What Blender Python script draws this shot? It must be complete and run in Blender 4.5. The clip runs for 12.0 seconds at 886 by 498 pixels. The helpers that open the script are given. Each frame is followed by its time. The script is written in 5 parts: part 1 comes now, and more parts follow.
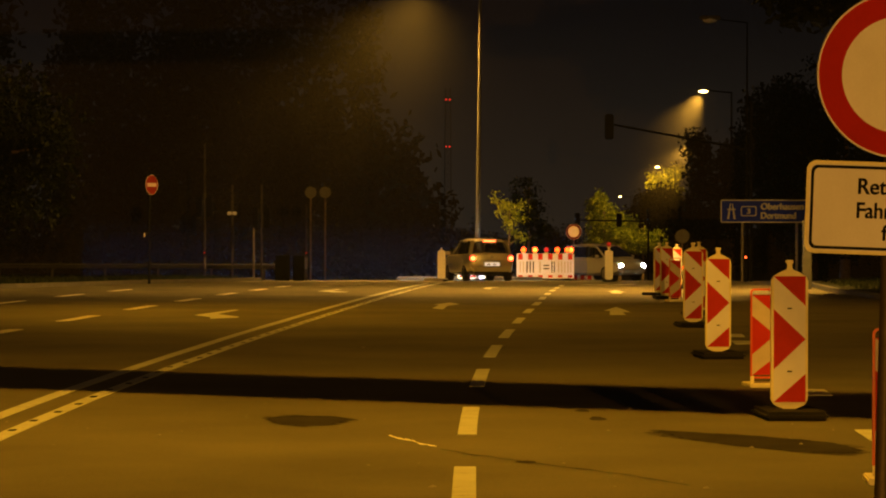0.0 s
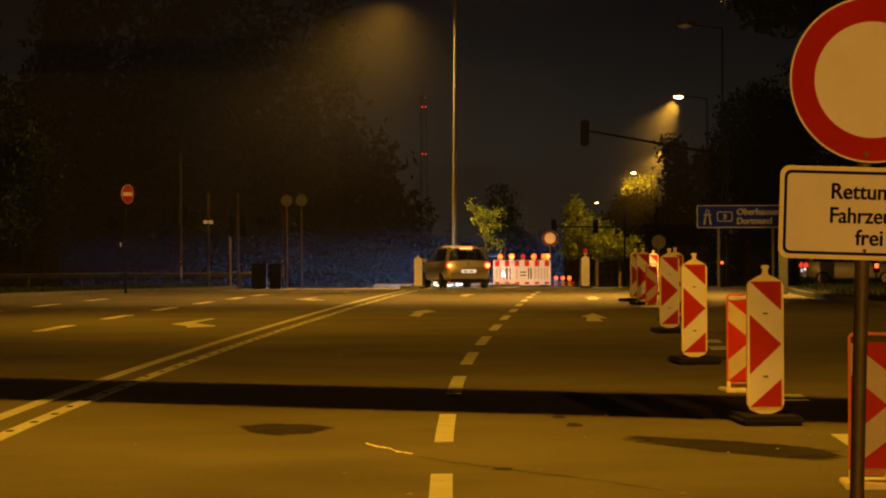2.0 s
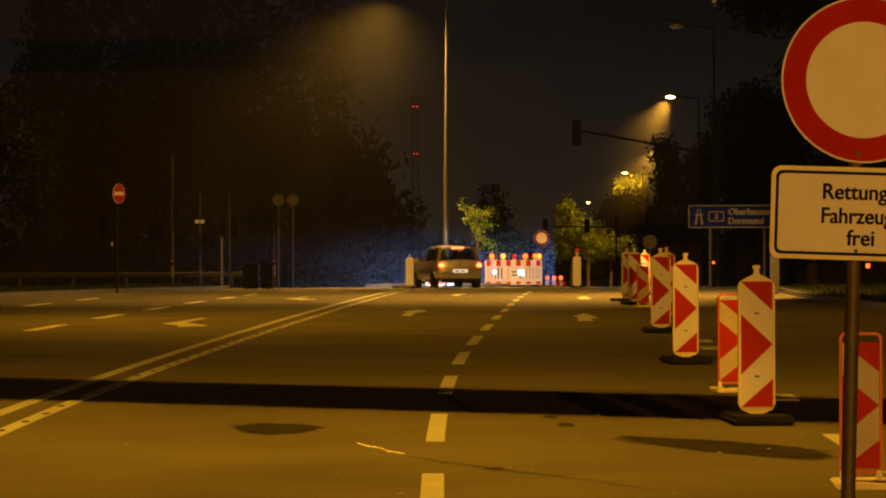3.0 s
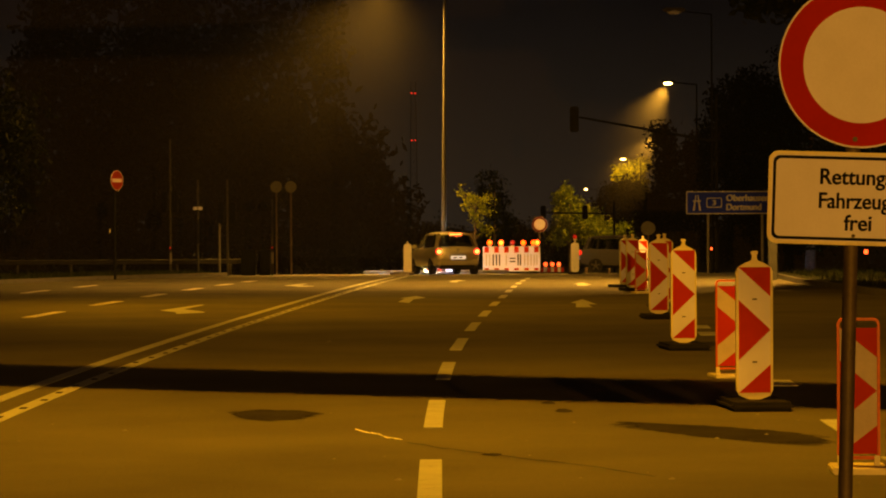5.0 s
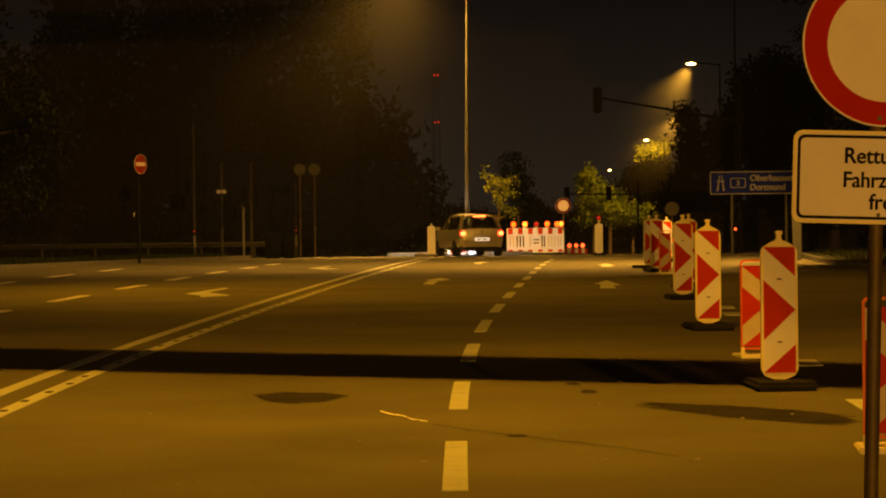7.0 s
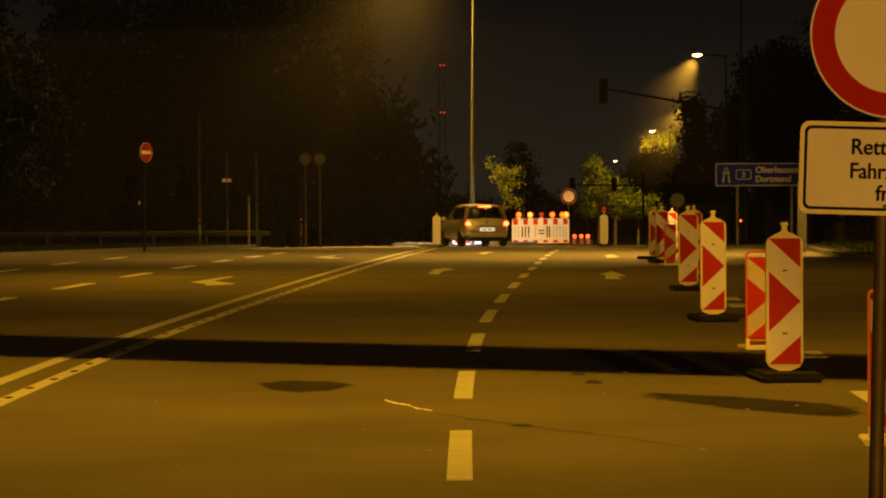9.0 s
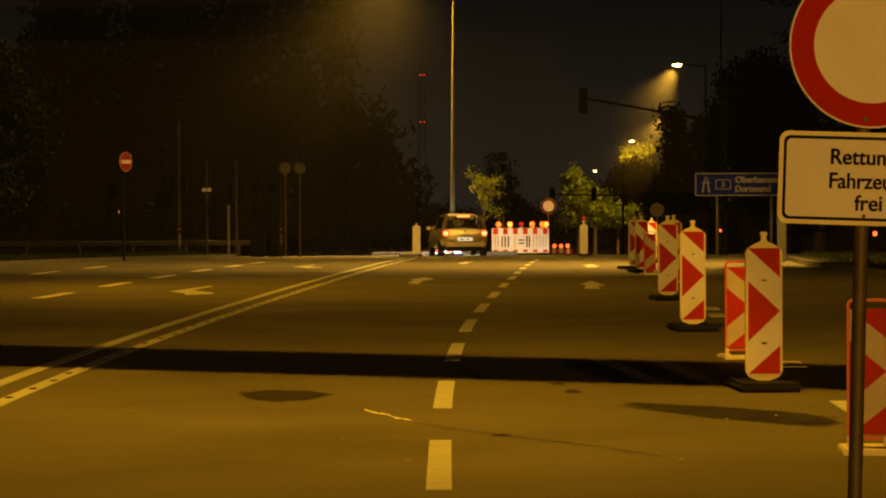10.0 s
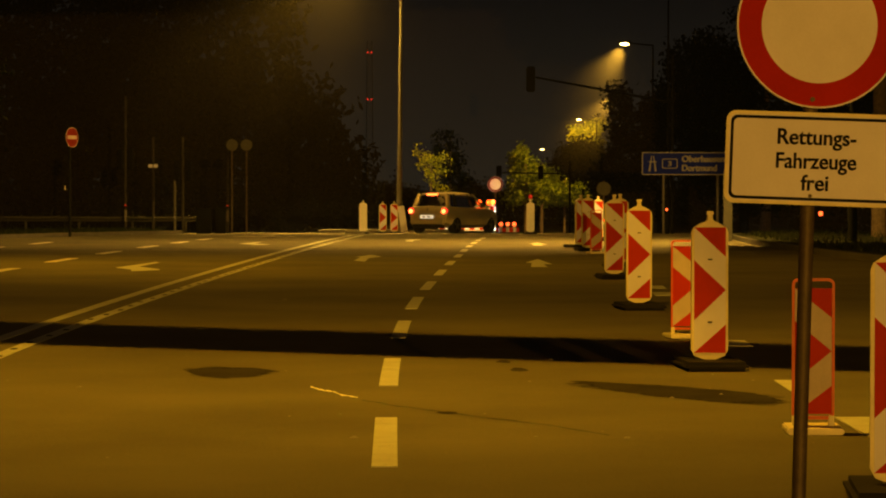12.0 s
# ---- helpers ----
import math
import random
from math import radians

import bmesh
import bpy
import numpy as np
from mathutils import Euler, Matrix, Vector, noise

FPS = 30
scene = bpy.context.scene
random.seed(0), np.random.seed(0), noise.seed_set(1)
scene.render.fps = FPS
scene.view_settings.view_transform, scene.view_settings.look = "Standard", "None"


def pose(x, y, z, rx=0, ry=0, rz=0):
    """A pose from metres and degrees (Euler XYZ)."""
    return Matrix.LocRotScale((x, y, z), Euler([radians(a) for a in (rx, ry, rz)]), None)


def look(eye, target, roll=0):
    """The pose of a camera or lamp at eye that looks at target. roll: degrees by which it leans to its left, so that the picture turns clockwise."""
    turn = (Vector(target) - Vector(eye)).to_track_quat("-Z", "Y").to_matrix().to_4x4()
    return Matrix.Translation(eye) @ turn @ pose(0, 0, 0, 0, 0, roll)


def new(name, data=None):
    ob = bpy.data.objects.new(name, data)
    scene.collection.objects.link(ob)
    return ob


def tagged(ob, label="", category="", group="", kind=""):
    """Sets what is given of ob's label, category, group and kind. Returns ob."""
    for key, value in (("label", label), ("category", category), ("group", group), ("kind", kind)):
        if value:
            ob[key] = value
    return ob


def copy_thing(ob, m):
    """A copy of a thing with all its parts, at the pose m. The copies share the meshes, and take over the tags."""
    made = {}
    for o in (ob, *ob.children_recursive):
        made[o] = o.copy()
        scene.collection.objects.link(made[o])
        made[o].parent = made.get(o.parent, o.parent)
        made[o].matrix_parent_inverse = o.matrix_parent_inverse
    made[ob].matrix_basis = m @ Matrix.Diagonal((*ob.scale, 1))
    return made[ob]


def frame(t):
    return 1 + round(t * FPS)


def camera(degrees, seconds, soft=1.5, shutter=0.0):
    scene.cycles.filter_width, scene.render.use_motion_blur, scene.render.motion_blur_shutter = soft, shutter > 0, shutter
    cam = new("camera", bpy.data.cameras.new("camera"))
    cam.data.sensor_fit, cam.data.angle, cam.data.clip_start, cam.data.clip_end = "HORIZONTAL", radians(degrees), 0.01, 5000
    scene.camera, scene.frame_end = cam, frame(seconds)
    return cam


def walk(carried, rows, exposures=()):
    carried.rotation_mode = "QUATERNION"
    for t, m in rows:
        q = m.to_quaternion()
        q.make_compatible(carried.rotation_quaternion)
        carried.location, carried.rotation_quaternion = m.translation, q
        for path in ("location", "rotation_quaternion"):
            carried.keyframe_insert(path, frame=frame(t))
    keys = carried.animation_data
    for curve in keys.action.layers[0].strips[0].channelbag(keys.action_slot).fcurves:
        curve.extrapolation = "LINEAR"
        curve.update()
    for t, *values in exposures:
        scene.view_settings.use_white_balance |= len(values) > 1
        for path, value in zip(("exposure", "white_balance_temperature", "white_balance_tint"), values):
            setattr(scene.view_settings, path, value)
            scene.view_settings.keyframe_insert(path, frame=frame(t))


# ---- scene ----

# ---------------------------------------------------------------- camera
cam = camera(17.15, 12.0, soft=2.0)
EYE = (0.0, 0.0, 1.40)
# seconds, pitch, lean, turn, sway east, sway up: a hand-held camera on one spot
PATH = [
    (0, 89.7140, -0.0905, -0.0053, -0.0070, 0.0042),
    (0.5, 89.8620, -0.0725, -0.1136, -0.0034, 0.0048),
    (1, 89.7368, -0.2189, 0.0058, -0.0048, 0.0057),
    (1.5, 89.6963, 0.1478, -0.1995, 0.0008, 0.0063),
    (2, 89.8555, 0.2883, -0.4581, 0.0026, 0.0046),
    (2.5, 89.8832, -0.0337, -0.5476, 0.0031, 0.0054),
    (3, 89.8484, 0.2402, -0.6240, 0.0024, 0.0051),
    (4.8, 89.5872, 0.3557, -0.7445, 0.0050, 0.0012),
    (5, 89.5879, 0.3136, -0.6618, 0.0050, 0.0012),
    (5.5, 89.4499, 0.5083, -0.6201, 0.0032, -0.0020),
    (6, 89.4002, 0.7524, -0.4139, 0.0020, -0.0000),
    (6.5, 89.5077, 0.6179, -0.0678, 0.0013, 0.0014),
    (7, 89.2399, 0.6491, -0.2018, 0.0017, -0.0005),
    (9, 89.0482, 0.3162, -0.1003, -0.0026, -0.0054),
    (9.5, 89.1514, 0.3012, -0.2923, -0.0010, -0.0046),
    (10, 89.2336, 0.2681, -0.4918, -0.0008, -0.0058),
    (10.5, 89.2522, 0.2689, -0.7977, -0.0002, -0.0054),
    (11, 89.0791, 0.3048, -1.0696, 0.0007, -0.0040),
    (11.5, 88.7131, 0.2869, -1.4103, -0.0005, -0.0046),
    (12, 88.7965, -0.0585, -1.5294, -0.0023, -0.0064)]
walk(cam, [(t, pose(EYE[0] + dx, EYE[1], EYE[2] + dz, p, r, y)) for t, p, r, y, dx, dz in PATH], exposures=[(0, 0.02, 6750, 20), (3, 0.02, 6900, 20), (5.0, 0.02, 7700, 25), (6, 0.02, 7500, 24), (7, 0.0, 7200, 21), (9, 0.0, 6750, 11), (10.5, 0.0, 6700, 8), (12, 0.0, 6850, 9)])

# ---------------------------------------------------------------- world and lights
SODIUM = (1.0, 0.455, 0.020)
SODIUM_PALE = (1.0, 0.505, 0.070)

world = bpy.data.worlds.new("night_sky")
scene.world = world
world.use_nodes = True
wn, wl = world.node_tree.nodes, world.node_tree.links
wn.clear()
w_out, w_bg = wn.new("ShaderNodeOutputWorld"), wn.new("ShaderNodeBackground")
w_co, w_sep, w_ramp = wn.new("ShaderNodeTexCoord"), wn.new("ShaderNodeSeparateXYZ"), wn.new("ShaderNodeValToRGB")
wl.new(w_co.outputs["Generated"], w_sep.inputs[0])
wl.new(w_sep.outputs["Z"], w_ramp.inputs[0])
wl.new(w_ramp.outputs[0], w_bg.inputs[0])
wl.new(w_bg.outputs[0], w_out.inputs[0])
w_ramp.color_ramp.elements[0].color = (0.0145, 0.0122, 0.0085, 1)
w_ramp.color_ramp.elements[1].position = 0.075
w_ramp.color_ramp.elements[1].color = (0.0028, 0.0025, 0.0026, 1)
w_bg.inputs[1].default_value = 1.0


def lamp_light(name, at, target, watts, spread=150, blend=0.6, radius=0.12, colour=SODIUM):
    data = bpy.data.lights.new(name, "SPOT")
    data.energy, data.color, data.shadow_soft_size = watts, colour, radius
    data.spot_size, data.spot_blend = radians(spread), blend
    ob = new(name, data)
    ob.matrix_world = look(at, target)
    return ob


# street lamps: over the closure, along both kerbs, on the tall mast by the crossing, and down the far road; an added
# fill lamp behind the camera
LAMP_NEAR = (-0.4, 19.0, 10.0)
FILL_BACK = (8.0, -60.0, 4.4)
LAMP_WEST = (-6.5, 48.0, 11.0)
LAMP_EAST = (6.8, 72.0, 11.3)
LAMP_MAST = (-0.90, 108.0, 10.75)
LAMP_FAR = [(14.6, 165.0, 9.45), (21.9, 300.0, 8.3), (30.2, 500.0, 7.85), (19.35, 230.0, 8.55)]
lamp_light("street_light_near", LAMP_NEAR, (-0.4, 22.0, 0), 6100, 150, 1.0, 0.10)
# unseen fill lamp, added to brighten signs and beacons like retroreflective sheeting
lamp_light("fill_light_back", FILL_BACK, (1.0, 0.0, 1.0), 98000, 120, 0.5, colour=(1.0, 0.45, 0.045))
lamp_light("street_light_west", LAMP_WEST, (-0.3, 48.0, 0), 5600, 118, 1.0)
lamp_light("street_light_east", LAMP_EAST, (2.0, 75.5, 0), 25500, 158, 1.0, colour=SODIUM_PALE)
lamp_light("street_light_mast", LAMP_MAST, (-2.0, 108.8, 0), 29000, 142, 1.0, colour=SODIUM_PALE)
for p, watts, spread, aside in zip(LAMP_FAR, (18000, 4200, 16000, 9000), (66, 150, 110, 76), (-5.5, 1.0, -4.0, -5.5)):
    lamp_light("street_light_far", p, (p[0] + aside, p[1] + 7.0, 0), watts, spread, 1.0, colour=SODIUM_PALE)

# ---------------------------------------------------------------- materials


def mat(name, colour, rough=0.6, metal=0.0, var=0.25, scale=8.0, fine=60.0, bump=0.15, spec=0.5, coat=0.0, emit=None, power=0.0, alt=None):
    """A surface with broad patches and fine grain, at real size."""
    m = bpy.data.materials.new(name)
    m.use_nodes = True
    n, l = m.node_tree.nodes, m.node_tree.links
    b = n["Principled BSDF"]
    co = n.new("ShaderNodeTexCoord")
    big, small = n.new("ShaderNodeTexNoise"), n.new("ShaderNodeTexNoise")
    big.inputs["Scale"].default_value, small.inputs["Scale"].default_value = scale, fine
    big.inputs["Detail"].default_value, small.inputs["Detail"].default_value = 5, 3
    l.new(co.outputs["Object"], big.inputs["Vector"])
    l.new(co.outputs["Object"], small.inputs["Vector"])
    add = n.new("ShaderNodeMath")
    add.operation = "MULTIPLY_ADD"
    l.new(small.outputs[0], add.inputs[0])
    add.inputs[1].default_value = 0.45
    l.new(big.outputs[0], add.inputs[2])
    ramp = n.new("ShaderNodeValToRGB")
    c1 = [max(0, c * (1 - var)) for c in colour]
    c2 = [min(1, c * (1 + var)) for c in (alt or colour)]
    ramp.color_ramp.elements[0].position, ramp.color_ramp.elements[0].color = 0.45, (*c1, 1)
    ramp.color_ramp.elements[1].position, ramp.color_ramp.elements[1].color = 0.95, (*c2, 1)
    l.new(add.outputs[0], ramp.inputs[0])
    l.new(ramp.outputs[0], b.inputs["Base Color"])
    b.inputs["Roughness"].default_value, b.inputs["Metallic"].default_value = rough, metal
    b.inputs["Specular IOR Level"].default_value, b.inputs["Coat Weight"].default_value = spec, coat
    if bump:
        bp = n.new("ShaderNodeBump")
        bp.inputs["Strength"].default_value, bp.inputs["Distance"].default_value = bump, 0.01
        l.new(small.outputs[0], bp.inputs["Height"])
        l.new(bp.outputs[0], b.inputs["Normal"])
    if emit:
        b.inputs["Emission Color"].default_value, b.inputs["Emission Strength"].default_value = (*emit, 1), power
    return m


def glass_mat(name, colour):
    m = bpy.data.materials.new(name)
    m.use_nodes = True
    n, l = m.node_tree.nodes, m.node_tree.links
    n.clear()
    out, mix, gl, tr, fr = (n.new("ShaderNode" + k) for k in ("OutputMaterial", "MixShader", "BsdfGlossy", "BsdfTransparent", "Fresnel"))
    tr.inputs[0].default_value = (*colour, 1)
    gl.inputs["Roughness"].default_value = 0.04
    l.new(fr.outputs[0], mix.inputs[0])
    l.new(tr.outputs[0], mix.inputs[1])
    l.new(gl.outputs[0], mix.inputs[2])
    l.new(mix.outputs[0], out.inputs[0])
    return m


def paint_mat(name, colour, under, wear):
    """Road paint, scuffed through to the asphalt."""
    m = mat(name, colour, 0.6, var=0.12, scale=5, fine=90)
    n, l = m.node_tree.nodes, m.node_tree.links
    b = n["Principled BSDF"]
    co, no, rp, mx = n.new("ShaderNodeTexCoord"), n.new("ShaderNodeTexNoise"), n.new("ShaderNodeValToRGB"), n.new("ShaderNodeMixRGB")
    no.inputs["Scale"].default_value, no.inputs["Detail"].default_value, no.inputs["Roughness"].default_value = 14, 8, 0.75
    l.new(co.outputs["Object"], no.inputs["Vector"])
    l.new(no.outputs[0], rp.inputs[0])
    rp.color_ramp.elements[0].position, rp.color_ramp.elements[1].position = wear, wear + 0.12
    old = b.inputs["Base Color"].links[0].from_socket
    l.new(rp.outputs[0], mx.inputs[0])
    mx.inputs[1].default_value = (*under, 1)
    l.new(old, mx.inputs[2])
    l.new(mx.outputs[0], b.inputs["Base Color"])
    return m


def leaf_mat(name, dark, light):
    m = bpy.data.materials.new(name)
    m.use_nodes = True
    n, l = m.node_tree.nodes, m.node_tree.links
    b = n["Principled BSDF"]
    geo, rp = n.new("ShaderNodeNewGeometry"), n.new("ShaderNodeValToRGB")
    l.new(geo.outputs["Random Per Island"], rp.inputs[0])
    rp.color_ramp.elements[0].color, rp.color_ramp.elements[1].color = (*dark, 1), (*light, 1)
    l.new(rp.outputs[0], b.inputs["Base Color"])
    b.inputs["Roughness"].default_value, b.inputs["Specular IOR Level"].default_value = 0.65, 0.1
    tl, mix = n.new("ShaderNodeBsdfTranslucent"), n.new("ShaderNodeMixShader")
    l.new(rp.outputs[0], tl.inputs[0])
    mix.inputs[0].default_value = 0.4
    l.new(b.outputs[0], mix.inputs[1])
    l.new(tl.outputs[0], mix.inputs[2])
    l.new(mix.outputs[0], n["Material Output"].inputs[0])
    return m


M_ASPHALT = mat("asphalt", (0.110, 0.104, 0.066), 0.78, var=0.30, scale=0.5, fine=55, bump=0.6, spec=0.3)
M_ASPHALT_OLD = mat("asphalt_cross_street", (0.045, 0.045, 0.045), 0.8, var=0.3, scale=0.5, fine=40, bump=0.4, spec=0.3)
M_STAIN = mat("oil_stain", (0.030, 0.028, 0.024), 0.9, var=0.4, scale=3, fine=50, spec=0.08)
M_PAINT = paint_mat("road_paint", (0.46, 0.49, 0.42), (0.10, 0.10, 0.09), 0.30)
M_PAINT_OLD = paint_mat("worn_road_paint", (0.72, 0.70, 0.62), (0.10, 0.10, 0.09), 0.38)
M_EARTH = mat("dark_grass_ground", (0.018, 0.022, 0.010), 0.95, var=0.5, scale=0.6, fine=12, bump=0.6, spec=0.1)
M_KERB = mat("concrete_kerb", (0.075, 0.073, 0.068), 0.85, var=0.25, scale=2, fine=40, bump=0.3)
M_CONCRETE = mat("pale_concrete", (0.24, 0.235, 0.22), 0.85, var=0.25, scale=3, fine=40, bump=0.3)
M_WHITE = mat("white_reflective_sheet", (0.66, 0.67, 0.86), 0.6, spec=0.15, var=0.06, scale=6, fine=120, bump=0.05)
M_BRIGHT = mat("bright_white_plastic", (0.86, 0.85, 0.80), 0.6, spec=0.15, var=0.05, scale=6, fine=100, bump=0.05)
M_CREAM = mat("yellowed_plastic", (0.66, 0.62, 0.42), 0.5, var=0.15, scale=6, fine=60, bump=0.1)
M_RED = mat("red_reflective_sheet", (0.40, 0.028, 0.012), 0.6, spec=0.08, var=0.12, scale=7, fine=120, bump=0.05)
M_DEEP_RED = mat("sign_red", (0.35, 0.014, 0.008), 0.6, spec=0.06, var=0.12, scale=5, fine=100, bump=0.04)
# two darker versions of the sign red, for the no-entry and far signs
M_DARKER_RED = mat("darker_sign_red", (0.17, 0.016, 0.011), 0.7, spec=0.06, var=0.15, scale=5, fine=100, bump=0.04)
M_DARKEST_RED = mat("darkest_sign_red", (0.085, 0.016, 0.014), 0.8, spec=0.05, var=0.2, scale=5, fine=100, bump=0.04)
M_ORANGE = mat("orange_frame_plastic", (0.52, 0.075, 0.015), 0.5, var=0.15, scale=9, fine=60, bump=0.1)
M_RUBBER = mat("black_rubber", (0.010, 0.010, 0.009), 0.85, var=0.4, scale=7, fine=70, bump=0.5, spec=0.25)
M_BLACK = mat("black_print", (0.008, 0.008, 0.008), 0.8, spec=0.05, var=0.2, bump=0.0)
M_DARK = mat("dark_housing", (0.007, 0.008, 0.007), 0.7, spec=0.08, var=0.3, scale=9)
M_STEEL = mat("galvanised_steel", (0.32, 0.32, 0.31), 0.45, 0.7, var=0.22, scale=9, fine=70, bump=0.15)
M_POST = mat("weathered_post", (0.075, 0.058, 0.040), 0.6, 0.3, var=0.3, scale=8, fine=60, bump=0.2)
M_POLE = mat("painted_grey_pole", (0.14, 0.14, 0.125), 0.55, 0.2, var=0.2, scale=4, fine=50)
M_MAST = mat("dull_grey_mast", (0.075, 0.078, 0.072), 0.6, 0.2, var=0.2, scale=4, fine=50)
M_WHITE_DULL = mat("dull_white_sheet", (0.47, 0.42, 0.42), 0.7, spec=0.1, var=0.12, scale=6, fine=90, bump=0.05)
M_BLUE = mat("blue_sign_sheet", (0.004, 0.016, 0.36), 0.6, spec=0.1, var=0.12, scale=4, fine=60, bump=0.04)
M_SIGN_TEXT = mat("dull_sign_lettering", (0.36, 0.37, 0.45), 0.7, spec=0.1, var=0.1, bump=0)
M_VERGE_POST = mat("dark_verge_post", (0.032, 0.032, 0.026), 0.6, 0.2, var=0.3, scale=5, fine=60)
M_BACK = mat("grey_sign_back", (0.045, 0.045, 0.036), 0.6, 0.2, var=0.2, scale=6)
M_BARK = mat("bark", (0.10, 0.075, 0.05), 0.9, var=0.4, scale=10, fine=40, bump=0.8)
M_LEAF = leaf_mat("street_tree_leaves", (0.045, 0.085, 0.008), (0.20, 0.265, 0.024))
# yellowish leaves, made paler to carry lamp light in their colour
M_LEAF_LIT = leaf_mat("lamplit_yellow_leaves", (0.09, 0.12, 0.010), (0.36, 0.42, 0.035))
# near-black leaves: the night shade on unlit trees is put into the colour
M_LEAF_SHADE = leaf_mat("shaded_foliage", (0.004, 0.007, 0.002), (0.013, 0.018, 0.005))
M_GRASS = leaf_mat("grass_blades", (0.012, 0.02, 0.006), (0.035, 0.045, 0.014))
M_AMBER = mat("amber_lamp_lit", (0.8, 0.25, 0.02), 0.3, bump=0, emit=(1.0, 0.06, 0.006), power=6)
M_AMBER_HOT = mat("amber_lamp_bright", (0.8, 0.35, 0.05), 0.3, bump=0, emit=(1.0, 0.10, 0.012), power=9)
M_REDLAMP = mat("red_lamp_lit", (0.7, 0.04, 0.02), 0.3, bump=0, emit=(1.0, 0.10, 0.02), power=4)
M_REDDIM = mat("red_lamp_dim", (0.5, 0.02, 0.015), 0.3, bump=0, emit=(1.0, 0.04, 0.02), power=0.25)
M_TAIL = mat("tail_lamp_lit", (0.6, 0.02, 0.01), 0.25, bump=0, emit=(1.0, 0.13, 0.03), power=9)
M_TAIL_DIM = mat("tail_lamp_lens", (0.45, 0.012, 0.01), 0.2, bump=0, emit=(1.0, 0.05, 0.02), power=0.9)
M_HEAD = mat("headlamp_lit", (0.9, 0.9, 0.9), 0.2, bump=0, emit=(0.75, 0.88, 1.0), power=800)
M_HEAD_BLUE = mat("headlamp_bluish", (0.9, 0.9, 0.9), 0.2, bump=0, emit=(0.42, 0.66, 1.0), power=14000)
M_HEAD_STRONG = mat("headlamp_main", (0.9, 0.9, 0.9), 0.2, bump=0, emit=(0.95, 0.96, 1.0), power=8500)
M_BULB = mat("sodium_lamp_glass", (0.9, 0.7, 0.4), 0.3, bump=0, emit=(1.0, 0.62, 0.16), power=40)
M_PATHLAMP = mat("white_lamp_glass", (0.9, 0.9, 0.9), 0.3, bump=0, emit=(0.8, 0.92, 1.0), power=6)
M_GOLD = mat("champagne_car_paint", (0.31, 0.29, 0.20), 0.33, 0.55, var=0.06, scale=3, fine=200, bump=0.0, coat=0.8)
M_SILVER = mat("silver_car_paint", (0.34, 0.34, 0.335), 0.35, 0.4, var=0.05, scale=3, fine=200, bump=0.0, coat=0.8)
M_DARKCAR = mat("grey_car_paint", (0.055, 0.055, 0.058), 0.3, 0.4, var=0.05, scale=3, fine=200, bump=0.0, coat=0.9)
M_RIM = mat("alloy_rim", (0.20, 0.20, 0.20), 0.35, 0.8, var=0.1)
# the plate lamps' light is put in as a faint glow
M_PLATE_LIT = mat("number_plate", (0.80, 0.80, 0.74), 0.4, var=0.05, bump=0, emit=(1.0, 0.93, 0.75), power=0.5)
M_SEAT = mat("dark_seat_cloth", (0.03, 0.03, 0.03), 0.9, var=0.3, scale=9)
M_GLASS = glass_mat("tinted_car_glass", (0.50, 0.53, 0.54))

# ---------------------------------------------------------------- building helpers
GY = [-80, 0, 21, 31, 40, 58, 80, 102, 120, 140, 200, 400, 5000]
GZ = [0, 0, 0.055, 0.125, 0.155, 0.11, -0.02, -0.21, -0.46, -0.85, -2.0, -4.0, -4.0]
SMOOTH = np.linspace(-8, 8, 17)


def gz(y):
    """Height of the ground: the road rises to a gentle crest and falls away behind it."""
    return float(np.mean(np.interp(y + SMOOTH, GY, GZ)))


def box(bm, c, s, m=None):
    """A box by centre and size, turned by the matrix m if given."""
    k = Matrix.Translation(c) @ Matrix.Diagonal((*s, 1))
    return bmesh.ops.create_cube(bm, size=1, matrix=(m @ k) if m else k)["verts"]


def rod(bm, a, b, r0, r1=None, seg=12):
    """A round bar from a to b, tapering from r0 to r1."""
    a, b = Vector(a), Vector(b)
    k = Matrix.Translation((a + b) / 2) @ (b - a).to_track_quat("Z", "Y").to_matrix().to_4x4()
    bmesh.ops.create_cone(bm, cap_ends=True, segments=seg, radius1=r0, radius2=r0 if r1 is None else r1, depth=(b - a).length, matrix=k)


def prism(bm, outline, y0, y1):
    """A plate: the outline of (x, z) points, from y0 to y1."""
    f = [bm.verts.new((x, y0, z)) for x, z in outline]
    g = [bm.verts.new((x, y1, z)) for x, z in outline]
    bm.faces.new(f)
    bm.faces.new(g[::-1])
    for i in range(len(f)):
        j = (i + 1) % len(f)
        bm.faces.new((f[j], f[i], g[i], g[j]))


def disc(bm, c, r, y0, y1, seg=40):
    prism(bm, [(c[0] + r * math.cos(2 * math.pi * i / seg), c[1] + r * math.sin(2 * math.pi * i / seg)) for i in range(seg)], y0, y1)


def ring(bm, c, r_in, r_out, y0, y1, seg=48):
    rows = []
    for r, y in ((r_out, y0), (r_in, y0), (r_in, y1), (r_out, y1)):
        rows.append([bm.verts.new((c[0] + r * math.cos(2 * math.pi * i / seg), y, c[1] + r * math.sin(2 * math.pi * i / seg))) for i in range(seg)])
    for k in range(4):
        p, q = rows[k], rows[(k + 1) % 4]
        for i in range(seg):
            j = (i + 1) % seg
            bm.faces.new((p[i], p[j], q[j], q[i]))


